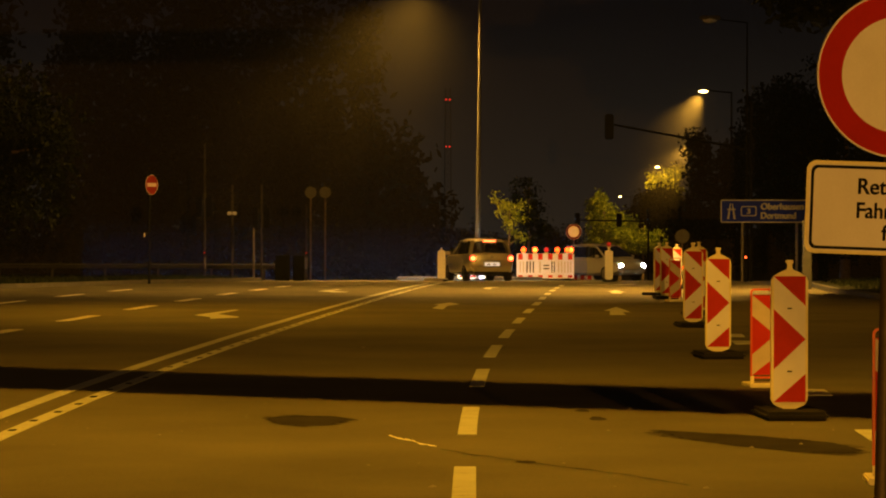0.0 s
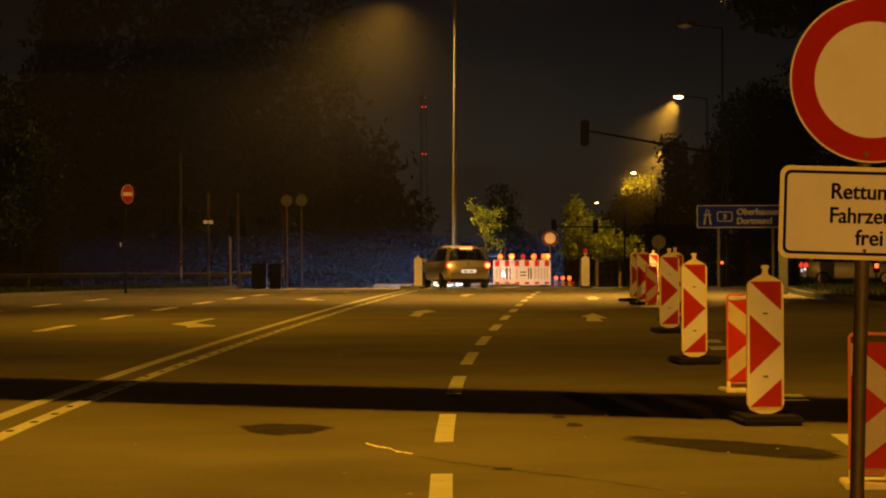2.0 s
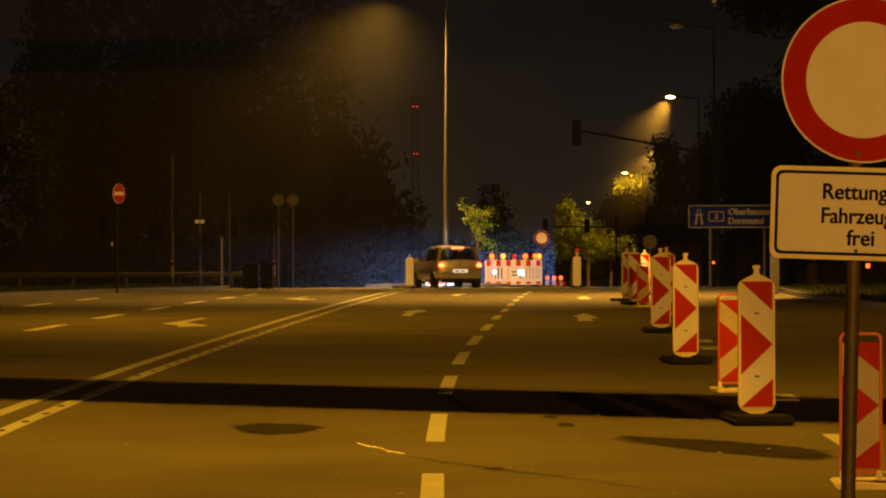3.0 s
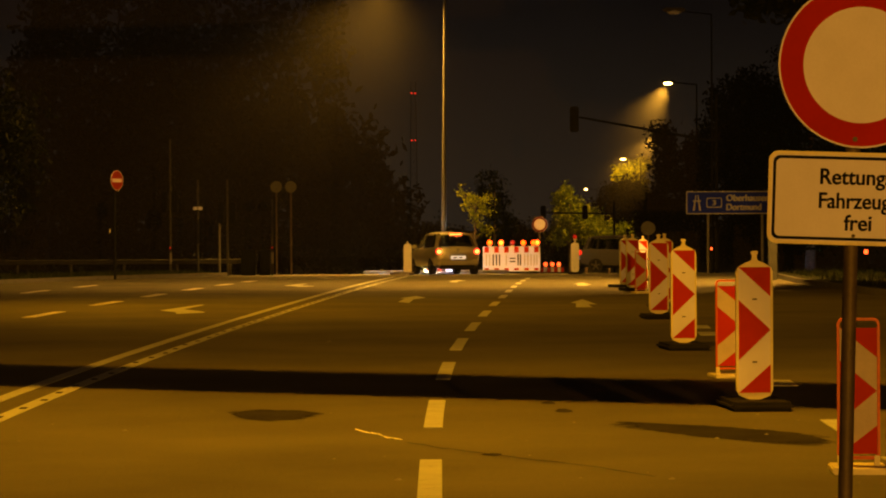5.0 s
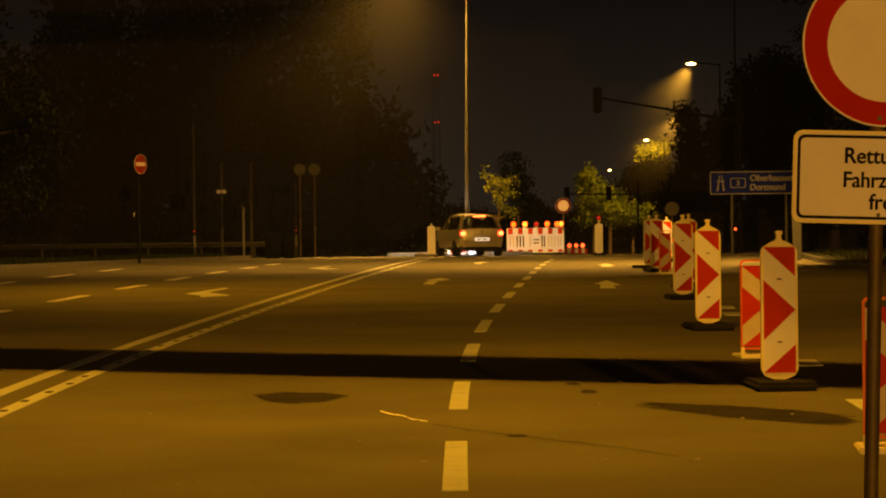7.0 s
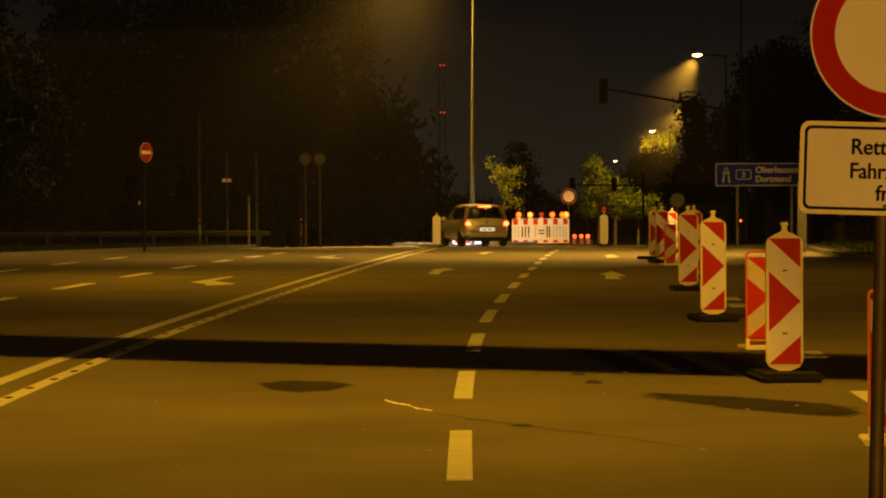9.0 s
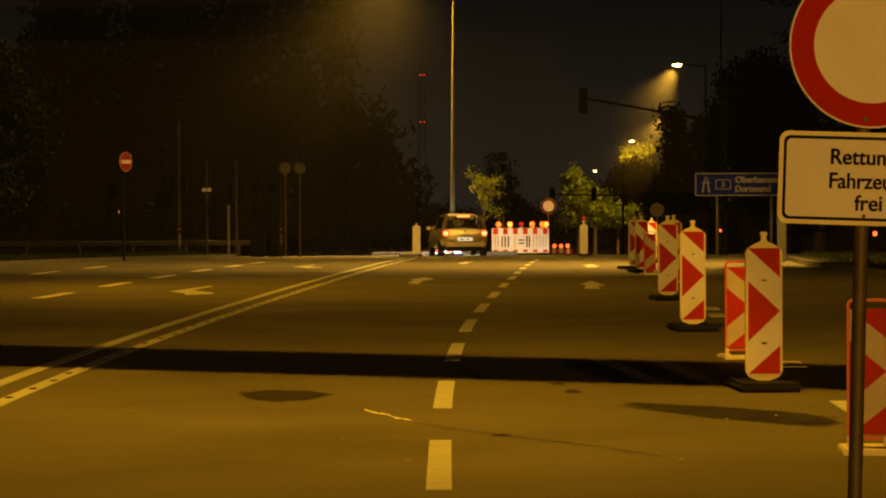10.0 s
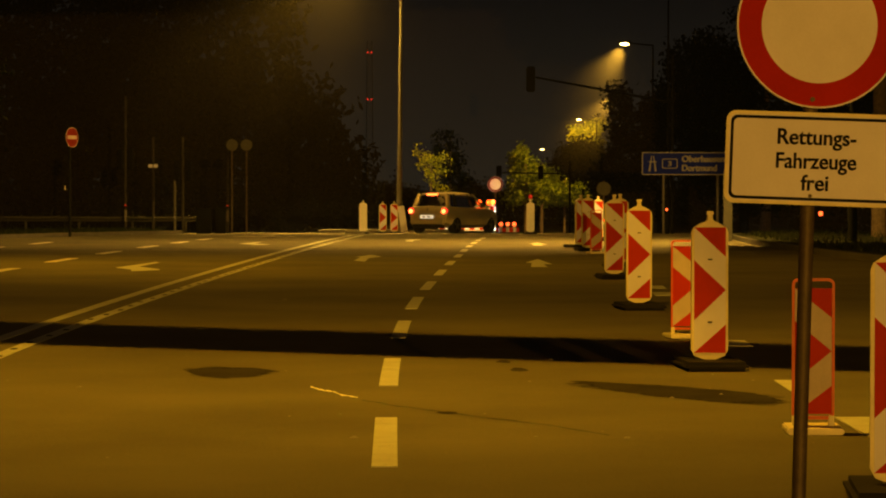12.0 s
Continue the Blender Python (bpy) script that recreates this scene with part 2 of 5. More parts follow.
def rounded(x0, z0, x1, z1, r, seg=5):
    pts = []
    for cx, cz, a in ((x1 - r, z0 + r, -90), (x1 - r, z1 - r, 0), (x0 + r, z1 - r, 90), (x0 + r, z0 + r, 180)):
        pts += [(cx + r * math.cos(radians(a + 90 * i / seg)), cz + r * math.sin(radians(a + 90 * i / seg))) for i in range(seg + 1)]
    return pts


def frame_ring(bm, outer, inner, y0, y1):
    """A flat frame between two outlines with as many points."""
    rows = [[bm.verts.new((x, y, z)) for x, z in o] for o, y in ((outer, y0), (inner, y0), (inner, y1), (outer, y1))]
    n = len(outer)
    for k in range(4):
        p, q = rows[k], rows[(k + 1) % 4]
        for i in range(n):
            j = (i + 1) % n
            bm.faces.new((p[i], p[j], q[j], q[i]))


def mesh_of(name, bm, material, bevel=0.0, smooth=False):
    if bevel:
        bmesh.ops.bevel(bm, geom=[e for e in bm.edges if e.is_manifold and e.calc_face_angle(0) > 0.5], offset=bevel, segments=2, affect="EDGES", clamp_overlap=True)
    bmesh.ops.recalc_face_normals(bm, faces=bm.faces)
    me = bpy.data.meshes.new(name)
    bm.to_mesh(me)
    bm.free()
    me.materials.append(material)
    if smooth:
        me.shade_smooth()
        me.set_sharp_from_angle(angle=radians(40))
    return me


def part(name, bm, material, parent=None, label="", bevel=0.0, smooth=False):
    ob = new(name, mesh_of(name, bm, material, bevel, smooth))
    ob.parent = parent
    if label:
        tagged(ob, label)
    return ob


def thing(name, m, label, category, group="", kind=""):
    ob = new(name)
    ob.matrix_basis = m
    return tagged(ob, label, category, group, kind)


def lettering(name, text, size, width, at, material, parent, depth=0.0015, bold_by=0.016):
    """Raised lettering in the built-in font, fitted to a width, facing -y."""
    cu = bpy.data.curves.new(name, "FONT")
    cu.body, cu.size, cu.align_x, cu.extrude, cu.offset = text, size, "CENTER", depth, size * 0.012
    tmp = bpy.data.objects.new(name, cu)
    me = bpy.data.meshes.new_from_object(tmp)
    bpy.data.objects.remove(tmp)
    xs = [v.co.x for v in me.vertices]
    k = width / (max(xs) - min(xs))
    bold = bmesh.new()
    for step, shift in enumerate((-bold_by, 0.0, bold_by)):
        bm = bmesh.new()
        bm.from_mesh(me)
        bm.transform(Matrix.Translation((shift * size, shift * size * 0.5, step * 0.0009)))
        extra = bpy.data.meshes.new(name)
        bm.to_mesh(extra)
        bm.free()
        bold.from_mesh(extra)
        bpy.data.meshes.remove(extra)
    bold.to_mesh(me)
    bold.free()
    me.transform(Matrix.Translation(at) @ Matrix.Rotation(radians(90), 4, "X") @ Matrix.Diagonal((k, 1, 1, 1)))
    me.materials.clear()
    me.materials.append(material)
    ob = new(name, me)
    ob.parent = parent
    return ob


def quads(name, verts, faces, material, parent=None):
    me = bpy.data.meshes.new(name)
    me.from_pydata(verts, [], faces)
    me.materials.append(material)
    ob = new(name, me)
    ob.parent = parent
    return ob


# ---------------------------------------------------------------- ground and roads
def sheet(name, xs, ys, drop, material):
    verts = [(x, y, gz(y) + drop) for y in ys for x in xs]
    n = len(xs)
    faces = [(j * n + i, j * n + i + 1, (j + 1) * n + i + 1, (j + 1) * n + i) for j in range(len(ys) - 1) for i in range(n - 1)]
    return quads(name, verts, faces, material)


NEAR = [float(v) for v in range(-70, 140, 1)]
tagged(sheet("ground", [-3000, -300, -60, -20, 0, 20, 60, 300, 3000], NEAR + [145, 155, 170, 200, 240, 300, 400, 700, 1500, 4500], -0.03, M_EARTH),
       "dark grassy ground under the night sky", "ground", kind="structure")
tagged(sheet("road", [-18, -12, -6, 0, 6, 12, 18], [y for y in NEAR if y <= 108], 0.0, M_ASPHALT),
       "grey asphalt carriageway lit orange by street lamps", "road", kind="structure")
tagged(sheet("cross_street", [-90, -40, -18, 0, 18, 40, 90], [108.0] + [y for y in NEAR if 108 < y <= 131], 0.0, M_ASPHALT_OLD),
       "dark asphalt street crossing behind the barrier", "road", kind="structure")
tagged(sheet("far_road", [-3.0, 4.0, 11.0], [y for y in NEAR if y >= 131] + [145, 160, 180, 200], 0.0, M_ASPHALT_OLD),
       "dark asphalt road running on past the crossing", "road", kind="structure")


def verge(name, outline, height, label):
    """A raised strip behind a kerb, its top following the ground."""
    def z(y):
        return gz(y) + height
    n = len(outline)
    cx, cy = sum(p[0] for p in outline) / n, sum(p[1] for p in outline) / n
    inner = [(x + (cx - x) * 0.012, y + (cy - y) * 0.012) for x, y in outline]
    top = quads(name, [(x, y, z(y)) for x, y in inner], [tuple(range(n))], M_EARTH)
    tagged(top, label, "verge", kind="structure")
    verts = [(x, y, gz(y) - 0.05) for x, y in outline] + [(x, y, z(y) + 0.006) for x, y in outline] + [(x, y, z(y) + 0.006) for x, y in inner]
    faces = []
    for i in range(n):
        j = (i + 1) % n
        faces += [(i, j, n + j, n + i), (n + i, n + j, 2 * n + j, 2 * n + i)]
    k = quads("kerb", verts, faces, M_KERB)
    tagged(k, "worn concrete kerb stones along the verge", "kerb", kind="structure")


verge("verge_west", [(-60, 58), (-17, 60), (-13.4, 66), (-11.2, 74), (-8.9, 88), (-7.2, 96), (-6.2, 100.5), (-6.4, 104), (-9, 106), (-60, 107)],
      0.11, "dark grass verge behind a low kerb")
verge("verge_east", [(60, 30), (10.5, 31), (9.0, 40), (8.6, 54), (9.2, 70), (10.6, 86), (13.5, 96), (18, 101), (60, 104)],
      0.11, "dark grass verge beside the closed lane")

# lane lines bend gently to the east; offset curves by distance along the road
LANE_Y = [10, 15, 21, 27, 32, 37, 43, 49, 55, 63, 70, 81, 92, 104]
LANE_X = [0.06, 0.10, 0.17, 0.33, 0.53, 0.79, 1.11, 1.43, 1.77, 2.18, 2.57, 3.20, 3.90, 4.7]
DOUBLE_Y = [10, 21.7, 24.1, 28, 35.4, 42.2, 53, 74, 92, 104]
DOUBLE_X = [-3.42, -3.23, -3.15, -3.0, -2.62, -2.30, -1.86, -1.1, -0.42, 0.05]
WEST_Y = [20, 38.5, 43.7, 50.8, 57.6, 65.5, 72.8, 100]
WEST_X = [-6.3, -5.64, -5.42, -5.22, -5.02, -4.82, -4.56, -3.7]
EAST_Y = [10, 19.6, 24.6, 34.5, 37, 45, 60, 90]
EAST_X = [2.75, 2.90, 3.12, 3.50, 3.68, 4.1, 4.9, 6.5]


def curve_x(y, ys, xs):
    return float(np.mean(np.interp(y + SMOOTH * 0.35, ys, xs)))


def strip(name, y0, y1, line, width, material, parent=None, label="painted white road marking", offset=0.0, lift=0.006):
    """A thin painted strip along a lane curve."""
    n = max(2, int((y1 - y0) / 0.9) + 1)
    ys = [y0 + (y1 - y0) * i / (n - 1) for i in range(n)]
    verts, faces = [], []
    for y in ys:
        x, z = curve_x(y, *line) + offset, gz(y) + lift
        verts += [(x - width / 2, y, z), (x + width / 2, y, z), (x + width / 2 + 0.004, y, z - 0.012), (x - width / 2 - 0.004, y, z - 0.012)]
    for i in range(n - 1):
        a, b = 4 * i, 4 * i + 4
        faces += [(a, a + 1, b + 1, b), (a + 1, a + 2, b + 2, b + 1), (a + 3, a, b, b + 3)]
    faces += [(0, 3, 2, 1), (4 * n - 4, 4 * n - 3, 4 * n - 2, 4 * n - 1)]
    ob = quads(name, verts, faces, material, parent)
    if parent is None:
        tagged(ob, label, "road marking", kind="structure")
    return ob


LANE, DOUBLE, WEST, EAST = (LANE_Y, LANE_X), (DOUBLE_Y, DOUBLE_X), (WEST_Y, WEST_X), (EAST_Y, EAST_X)
for y in (14.2, 19.7, 25.4, 30.8, 36.0, 41.5, 47.3, 53.1, 58.9, 64.7, 70.5, 76.3, 82.1):
    strip("lane_dash", y, y + 2.9, LANE, 0.125, M_PAINT, label="white dashed lane marking on the asphalt")
for y in (35.6, 42.2, 49.2, 56.3, 63.9, 71.2, 78.2):
    strip("lane_dash", y, y + 3.1, WEST, 0.19, M_PAINT_OLD, label="worn white lane dash on the asphalt")
for y in (53.0, 61.3, 69.5):
    strip("lane_dash", y, y + 3.6, ([40, 55.5, 63, 90], [-8.6, -8.1, -8.02, -7.4]), 0.14, M_PAINT_OLD, label="worn white lane dash on the asphalt")
for y, n in ((14.9, 2.2), (18.9, 1.3), (24.2, 0.8), (34.2, 0.9), (36.4, 0.9), (41.0, 1.2)):
    strip("lane_dash", y, y + n, EAST, 0.22, M_PAINT, label="short white edge marking beside the beacons")
strip("centre_line", 12, 92, DOUBLE, 0.12, M_PAINT, label="solid white half of the double centre line", offset=-0.03)
studded = strip("centre_line", 12, 92, DOUBLE, 0.12, M_PAINT, label="white centre line set with dark road studs", offset=0.33)
stud_bm = bmesh.new()
box(stud_bm, (0, 0, 0.003), (0.05, 0.13, 0.006))
stud_mesh = mesh_of("road_stud", stud_bm, M_RUBBER, bevel=0.001)
y = 12.4
while y < 80:
    s = new("road_stud", stud_mesh)
    s.parent, s.location = studded, (curve_x(y, *DOUBLE) + 0.33 + 0.02 * math.sin(y * 5), y, gz(y) + 0.004)
    y += 0.95


def arrow(name, at, turn, outline, material, label):
    """A flat painted arrow, long along the road."""
    c, s = math.cos(radians(turn)), math.sin(radians(turn))
    pts = [(at[0] + x * c - y * s, at[1] + x * s + y * c) for x, y in outline]
    ob = quads(name, [(x, y, gz(y) + 0.007) for x, y in pts], [tuple(range(len(pts)))], material)
    tagged(ob, label, "road marking", kind="structure")


STRAIGHT = [(-0.24, -2.4), (0.02, -2.4), (0.07, -0.6), (0.21, -0.6), (0.20, 3.3), (-0.17, 0.5), (-0.08, 0.3)]
LEFT_TURN = [(-0.44, -0.75), (-0.08, 3.0), (0.02, 2.6), (-0.12, -0.1), (0.33, -1.7), (0.33, -2.2), (-0.03, -2.8), (-0.10, -1.9)]
AHEAD = [(-0.24, -1.6), (-0.05, -2.4), (0.03, 0.4), (0.26, 1.8), (0.08, 3.4), (-0.22, 1.4), (-0.12, 1.0)]
arrow("turn_arrow", (-3.42, 46.3), 0, LEFT_TURN, M_PAINT, "white left-turn arrow painted on the asphalt")
arrow("turn_arrow", (-2.55, 70.7), 0, LEFT_TURN, M_PAINT, "white left-turn arrow painted on the asphalt")
arrow("lane_arrow", (0.05, 52.0), 0, AHEAD, M_PAINT, "white straight arrow painted on the asphalt")
arrow("lane_arrow", (1.26, 76.5), 0, AHEAD, M_PAINT, "white straight arrow painted on the asphalt")
arrow("lane_arrow", (2.85, 48.4), 0, STRAIGHT, M_PAINT, "white straight arrow painted on the asphalt")
arrow("lane_arrow", (4.08, 69.5), 0, STRAIGHT, M_PAINT, "white straight arrow painted on the asphalt")
for x, y, w in ((-3.0, 88.0, 0.9), (4.9, 87.0, 0.8)):
    arrow("stop_bar", (x, y), 0, [(-w, -0.3), (w, -0.3), (w, 0.3), (-w, 0.3)], M_PAINT_OLD, "short worn white bar on the asphalt")


def dark_patch_mat():
    """A dark patch that thins out towards an uneven rim."""
    m = mat("dark_patch", (0.030, 0.028, 0.024), 0.85, var=0.4, scale=3, fine=50, spec=0.10)
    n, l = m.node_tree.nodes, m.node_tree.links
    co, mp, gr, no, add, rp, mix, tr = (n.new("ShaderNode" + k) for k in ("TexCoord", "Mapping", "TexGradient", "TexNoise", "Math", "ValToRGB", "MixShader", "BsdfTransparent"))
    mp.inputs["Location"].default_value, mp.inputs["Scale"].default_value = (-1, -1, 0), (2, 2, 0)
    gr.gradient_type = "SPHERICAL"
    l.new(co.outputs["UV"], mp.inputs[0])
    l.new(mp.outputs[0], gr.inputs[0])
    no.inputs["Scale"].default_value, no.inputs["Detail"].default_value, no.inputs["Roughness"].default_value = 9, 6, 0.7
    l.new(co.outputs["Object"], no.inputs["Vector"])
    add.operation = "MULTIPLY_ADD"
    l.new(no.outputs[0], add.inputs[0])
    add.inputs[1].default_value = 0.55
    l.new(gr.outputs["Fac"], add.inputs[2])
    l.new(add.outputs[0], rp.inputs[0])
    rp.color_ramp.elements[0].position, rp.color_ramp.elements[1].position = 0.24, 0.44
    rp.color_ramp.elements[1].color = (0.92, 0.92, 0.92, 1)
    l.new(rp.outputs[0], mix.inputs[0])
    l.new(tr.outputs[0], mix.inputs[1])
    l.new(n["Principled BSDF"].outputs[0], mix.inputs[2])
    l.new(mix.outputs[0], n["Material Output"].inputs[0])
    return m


M_DARK_PATCH = dark_patch_mat()


# an uneven dark patch laid just above the asphalt
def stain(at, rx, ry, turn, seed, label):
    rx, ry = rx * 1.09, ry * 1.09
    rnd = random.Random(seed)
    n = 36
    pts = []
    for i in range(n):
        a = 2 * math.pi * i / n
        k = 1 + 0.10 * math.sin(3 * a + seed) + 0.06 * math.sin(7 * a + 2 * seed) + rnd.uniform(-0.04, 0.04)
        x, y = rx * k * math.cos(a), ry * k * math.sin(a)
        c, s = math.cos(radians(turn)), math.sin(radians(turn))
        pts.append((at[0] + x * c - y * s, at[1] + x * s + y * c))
    patch = quads("stain", [(x, y, gz(y) + 0.004) for x, y in pts], [tuple(range(n))], M_DARK_PATCH)
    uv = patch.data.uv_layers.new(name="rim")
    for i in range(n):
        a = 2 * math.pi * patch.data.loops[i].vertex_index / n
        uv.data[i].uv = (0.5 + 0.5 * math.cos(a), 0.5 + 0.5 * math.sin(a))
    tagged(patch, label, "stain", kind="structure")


stain((-0.97, 21.05), 0.30, 0.58, 6, 1, "dark patch on the asphalt")
stain((2.06, 19.05), 0.34, 1.08, 29, 2, "long dark patch in front of a beacon")
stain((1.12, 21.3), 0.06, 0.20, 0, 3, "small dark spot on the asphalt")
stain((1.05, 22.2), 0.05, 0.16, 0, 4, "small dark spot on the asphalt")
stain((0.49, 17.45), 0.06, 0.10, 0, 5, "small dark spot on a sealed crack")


def crack(points, width, material, seed, label):
    rnd = random.Random(seed)
    verts, faces = [], []
    path = []
    for (x0, y0), (x1, y1) in zip(points, points[1:]):
        for i in range(6):
            path.append((x0 + (x1 - x0) * i / 6 + rnd.uniform(-0.006, 0.006), y0 + (y1 - y0) * i / 6 + rnd.uniform(-0.03, 0.03)))
    for x, y in path:
        w = width * rnd.uniform(0.4, 1.2)
        verts += [(x, y - w, gz(y) + 0.005), (x, y + w, gz(y) + 0.005)]
    for i in range(len(path) - 1):
        faces.append((2 * i, 2 * i + 2, 2 * i + 3, 2 * i + 1))
    tagged(quads("crack", verts, faces, material), label, "crack", kind="structure")


crack([(-0.36, 19.6), (-0.27, 19.25), (-0.22, 19.2), (-0.16, 18.9), (-0.02, 18.6)], 0.06, M_BRIGHT, 3, "pale filled crack in the asphalt")
crack([(-0.02, 18.45), (0.2, 17.95), (0.49, 17.45), (1.01, 16.6), (1.39, 15.8)], 0.025, M_STAIN, 4, "thin dark crack in the asphalt")


# small pale stones and litter lying about on the asphalt
rgrit = np.random.default_rng(31)
spots = [(float(rgrit.uniform(-0.16, 0.16) * d), float(d), float(rgrit.uniform(0.005, 0.012))) for d in rgrit.uniform(14.5, 24, 40)]
spots += [(-0.06, 15.8, 0.026), (-1.9, 19.6, 0.022), (1.42, 22.4, 0.024), (1.41, 15.75, 0.022), (1.95, 18.6, 0.020), (2.3, 18.9, 0.018), (-0.9, 33.0, 0.03)]
tv, tf = [], []
for gx, gy, r in spots:
    z, base = gz(gy) + 0.003, len(tv)
    for k in range(5):
        a = k * 1.257 + float(rgrit.uniform(-.3, .3))
        tv.append((gx + r * math.cos(a), gy + 1.6 * r * math.sin(a), z))
    tv.append((gx + r * 0.2, gy, z + r * 0.5))
    tf += [(base + k, base + (k + 1) % 5, base + 5) for k in range(5)]
tagged(quads("grit", tv, tf, M_CONCRETE), "small pale stones scattered on the asphalt", "grit", kind="stuff")


# ---------------------------------------------------------------- beacons
def chevrons(bm_r, bm_w, w, z0, z1, y0, y1):
    """White board of half-width w with red stripes that form an arrow pointing east."""
    box(bm_w, (0, (y0 + y1) / 2, (z0 + z1) / 2), (2 * w, abs(y1 - y0), z1 - z0))
    yf = min(y0, y1) - 0.0022
    h, mid = z1 - z0, (z0 + z1) / 2
    for pts in ([(w, z1 - 0.235 * h), (w, z1), (-w, z1)], [(w, mid), (-w, mid + 0.24 * h), (-w, mid - 0.24 * h)], [(-w, z0), (w, z0), (w, z0 + 0.225 * h)]):
        prism(bm_r, pts, yf, yf + 0.002)


def beacon(m, label, group="guide beacons", back=False):
    """A guide beacon: plastic plate with rim and grip, arrow sheeting, rubber foot."""
    b = thing("guide_beacon", m, label, "traffic beacon", group)
    bm = bmesh.new()
    w, z0, z1 = 0.135, 0.105, 1.045
    half = [(0.024, z0 - 0.045), (0.05, z0 - 0.036), (0.112, z0 - 0.012), (w, z0 + 0.03), (w, z1 - 0.045), (0.122, z1 - 0.012), (0.070, z1 + 0.020), (0.032, z1 + 0.036),
            (0.022, z1 + 0.046), (0.019, z1 + 0.064), (0.019, z1 + 0.082), (0.027, z1 + 0.087), (0.027, z1 + 0.103), (0.018, z1 + 0.109)]
    outline = half + [(-x, z) for x, z in half[::-1]]
    prism(bm, outline, -0.02, 0.025)
    part("body", bm, M_BRIGHT if back else M_CREAM, b, "yellowed plastic body with a grip on top", bevel=0.004)
    if not back:
        br, bw = bmesh.new(), bmesh.new()
        chevrons(br, bw, 0.117, z0 + 0.01, z1 - 0.01, -0.0235, -0.018)
        part("white_sheet", bw, M_WHITE, b, "white reflective sheet")
        part("red_stripes", br, M_RED, b, "red reflective arrow stripes")
        for zc in (0.34, 0.80):
            bl = bmesh.new()
            box(bl, (0.0, -0.027, zc), (0.035, 0.001, 0.010))
            part("maker_mark", bl, M_BLACK, b)
    bm = bmesh.new()
    box(bm, (0, 0.0, 0.033), (0.46, 0.82, 0.066))
    part("foot", bm, M_RUBBER, b, "black recycled rubber foot", bevel=0.025)
    bm = bmesh.new()
    box(bm, (0, 0.0, 0.075), (0.08, 0.035, 0.06))
    part("socket", bm, M_RUBBER, b)
    return b


def fold_beacon(m, label):
    """A low folding beacon: arrow board in an orange tube frame on a small stand."""
    b = thing("folding_beacon", m, label, "traffic beacon", "folding beacons")
    w, z0, z1 = 0.105, 0.10, 0.83
    bm = bmesh.new()
    o, i = rounded(-w - 0.012, z0 - 0.03, w + 0.012, z1 + 0.02, 0.035), rounded(-w + 0.002, z0 - 0.012, w - 0.002, z1 + 0.004, 0.022)
    frame_ring(bm, o, i, -0.014, 0.014)
    part("frame", bm, M_ORANGE, b, "orange tube frame")
    br, bw = bmesh.new(), bmesh.new()
    chevrons(br, bw, w - 0.004, z0, z1 - 0.035, -0.006, 0.006)
    part("white_sheet", bw, M_WHITE_DULL, b, "white reflective sheet")
    part("red_stripes", br, M_RED, b, "red reflective arrow stripes")
    for s in (-1, 1):
        bm = bmesh.new()
        box(bm, (s * 0.10, 0, 0.055), (0.03, 0.04, 0.075))
        part("bracket", bm, M_CREAM, b, bevel=0.004)
    bm = bmesh.new()
    box(bm, (0, 0, 0.018), (0.31, 0.42, 0.036))
    part("stand", bm, M_CREAM, b, "pale plastic stand plate", bevel=0.008)
    return b


def place(x, y, turn=0.0, lean=0.0, up=0.0):
    return pose(x, y, gz(y) + up, lean, 0, turn)


b1 = beacon(place(2.53, 21.5, 2), "red and white guide beacon with yellowed rim on a rubber foot")
for x, y, turn in ((2.34, 12.75, -6), (2.88, 30.8, 4), (3.42, 40.2, 3), (4.05, 46.5, -14), (4.57, 60.0, 8), (4.75, 64.5, 26), (6.05, 76.0, 10)):
    copy_thing(b1, place(x, y, turn))
f1 = fold_beacon(place(2.78, 25.5, 5), "low folding beacon in an orange frame, red and white arrows")
for x, y, turn in ((2.475, 16.15, -4), (4.50, 57.0, 10)):
    copy_thing(f1, place(x, y, turn))
w1 = beacon(place(-0.05, 101.0, 0), "plain white back of a guide beacon", "plain white beacons", back=True)
w2 = copy_thing(w1, place(5.65, 100.0, 0))
for x, y in ((0.66, 106.6), (1.07, 106.4)):
    copy_thing(b1, place(x, y, 6))


def warning_lamp(m, lens, label, r=0.09):
    """A round battery lamp on a small box with a handle."""
    t = thing("warning_lamp", m, label, "warning lamp", "warning lamps")
    bm = bmesh.new()
    box(bm, (0, 0.0, 0.025), (0.13, 0.08, 0.05))
    part("battery_box", bm, M_CREAM, t, "yellow battery box", bevel=0.008)
    bm = bmesh.new()
    ring(bm, (0, 0.05 + r), r, r + 0.014, -0.045, 0.045, 28)
    part("bezel", bm, M_DARK, t)
    bm = bmesh.new()
    bmesh.ops.create_uvsphere(bm, u_segments=20, v_segments=12, radius=r, matrix=Matrix.Translation((0, 0, 0.05 + r)) @ Matrix.Diagonal((1, 0.55, 1, 1)))
    part("lens", bm, lens, t, smooth=True)
    bm = bmesh.new()
    disc(bm, (0, 0.05 + r), r + 0.012, 0.046, 0.06, 24)
    part("back_cap", bm, M_DARK, t)
    return t


# lit lamp on one of the far beacons
warning_lamp(pose(6.24, 75.98, gz(76) + 0.45), M_AMBER, "lit amber warning lamp beside a beacon", 0.05)
warning_lamp(pose(5.65, 100.0, gz(100) + 1.155), M_REDDIM, "unlit red warning lamp on a white beacon", 0.07)


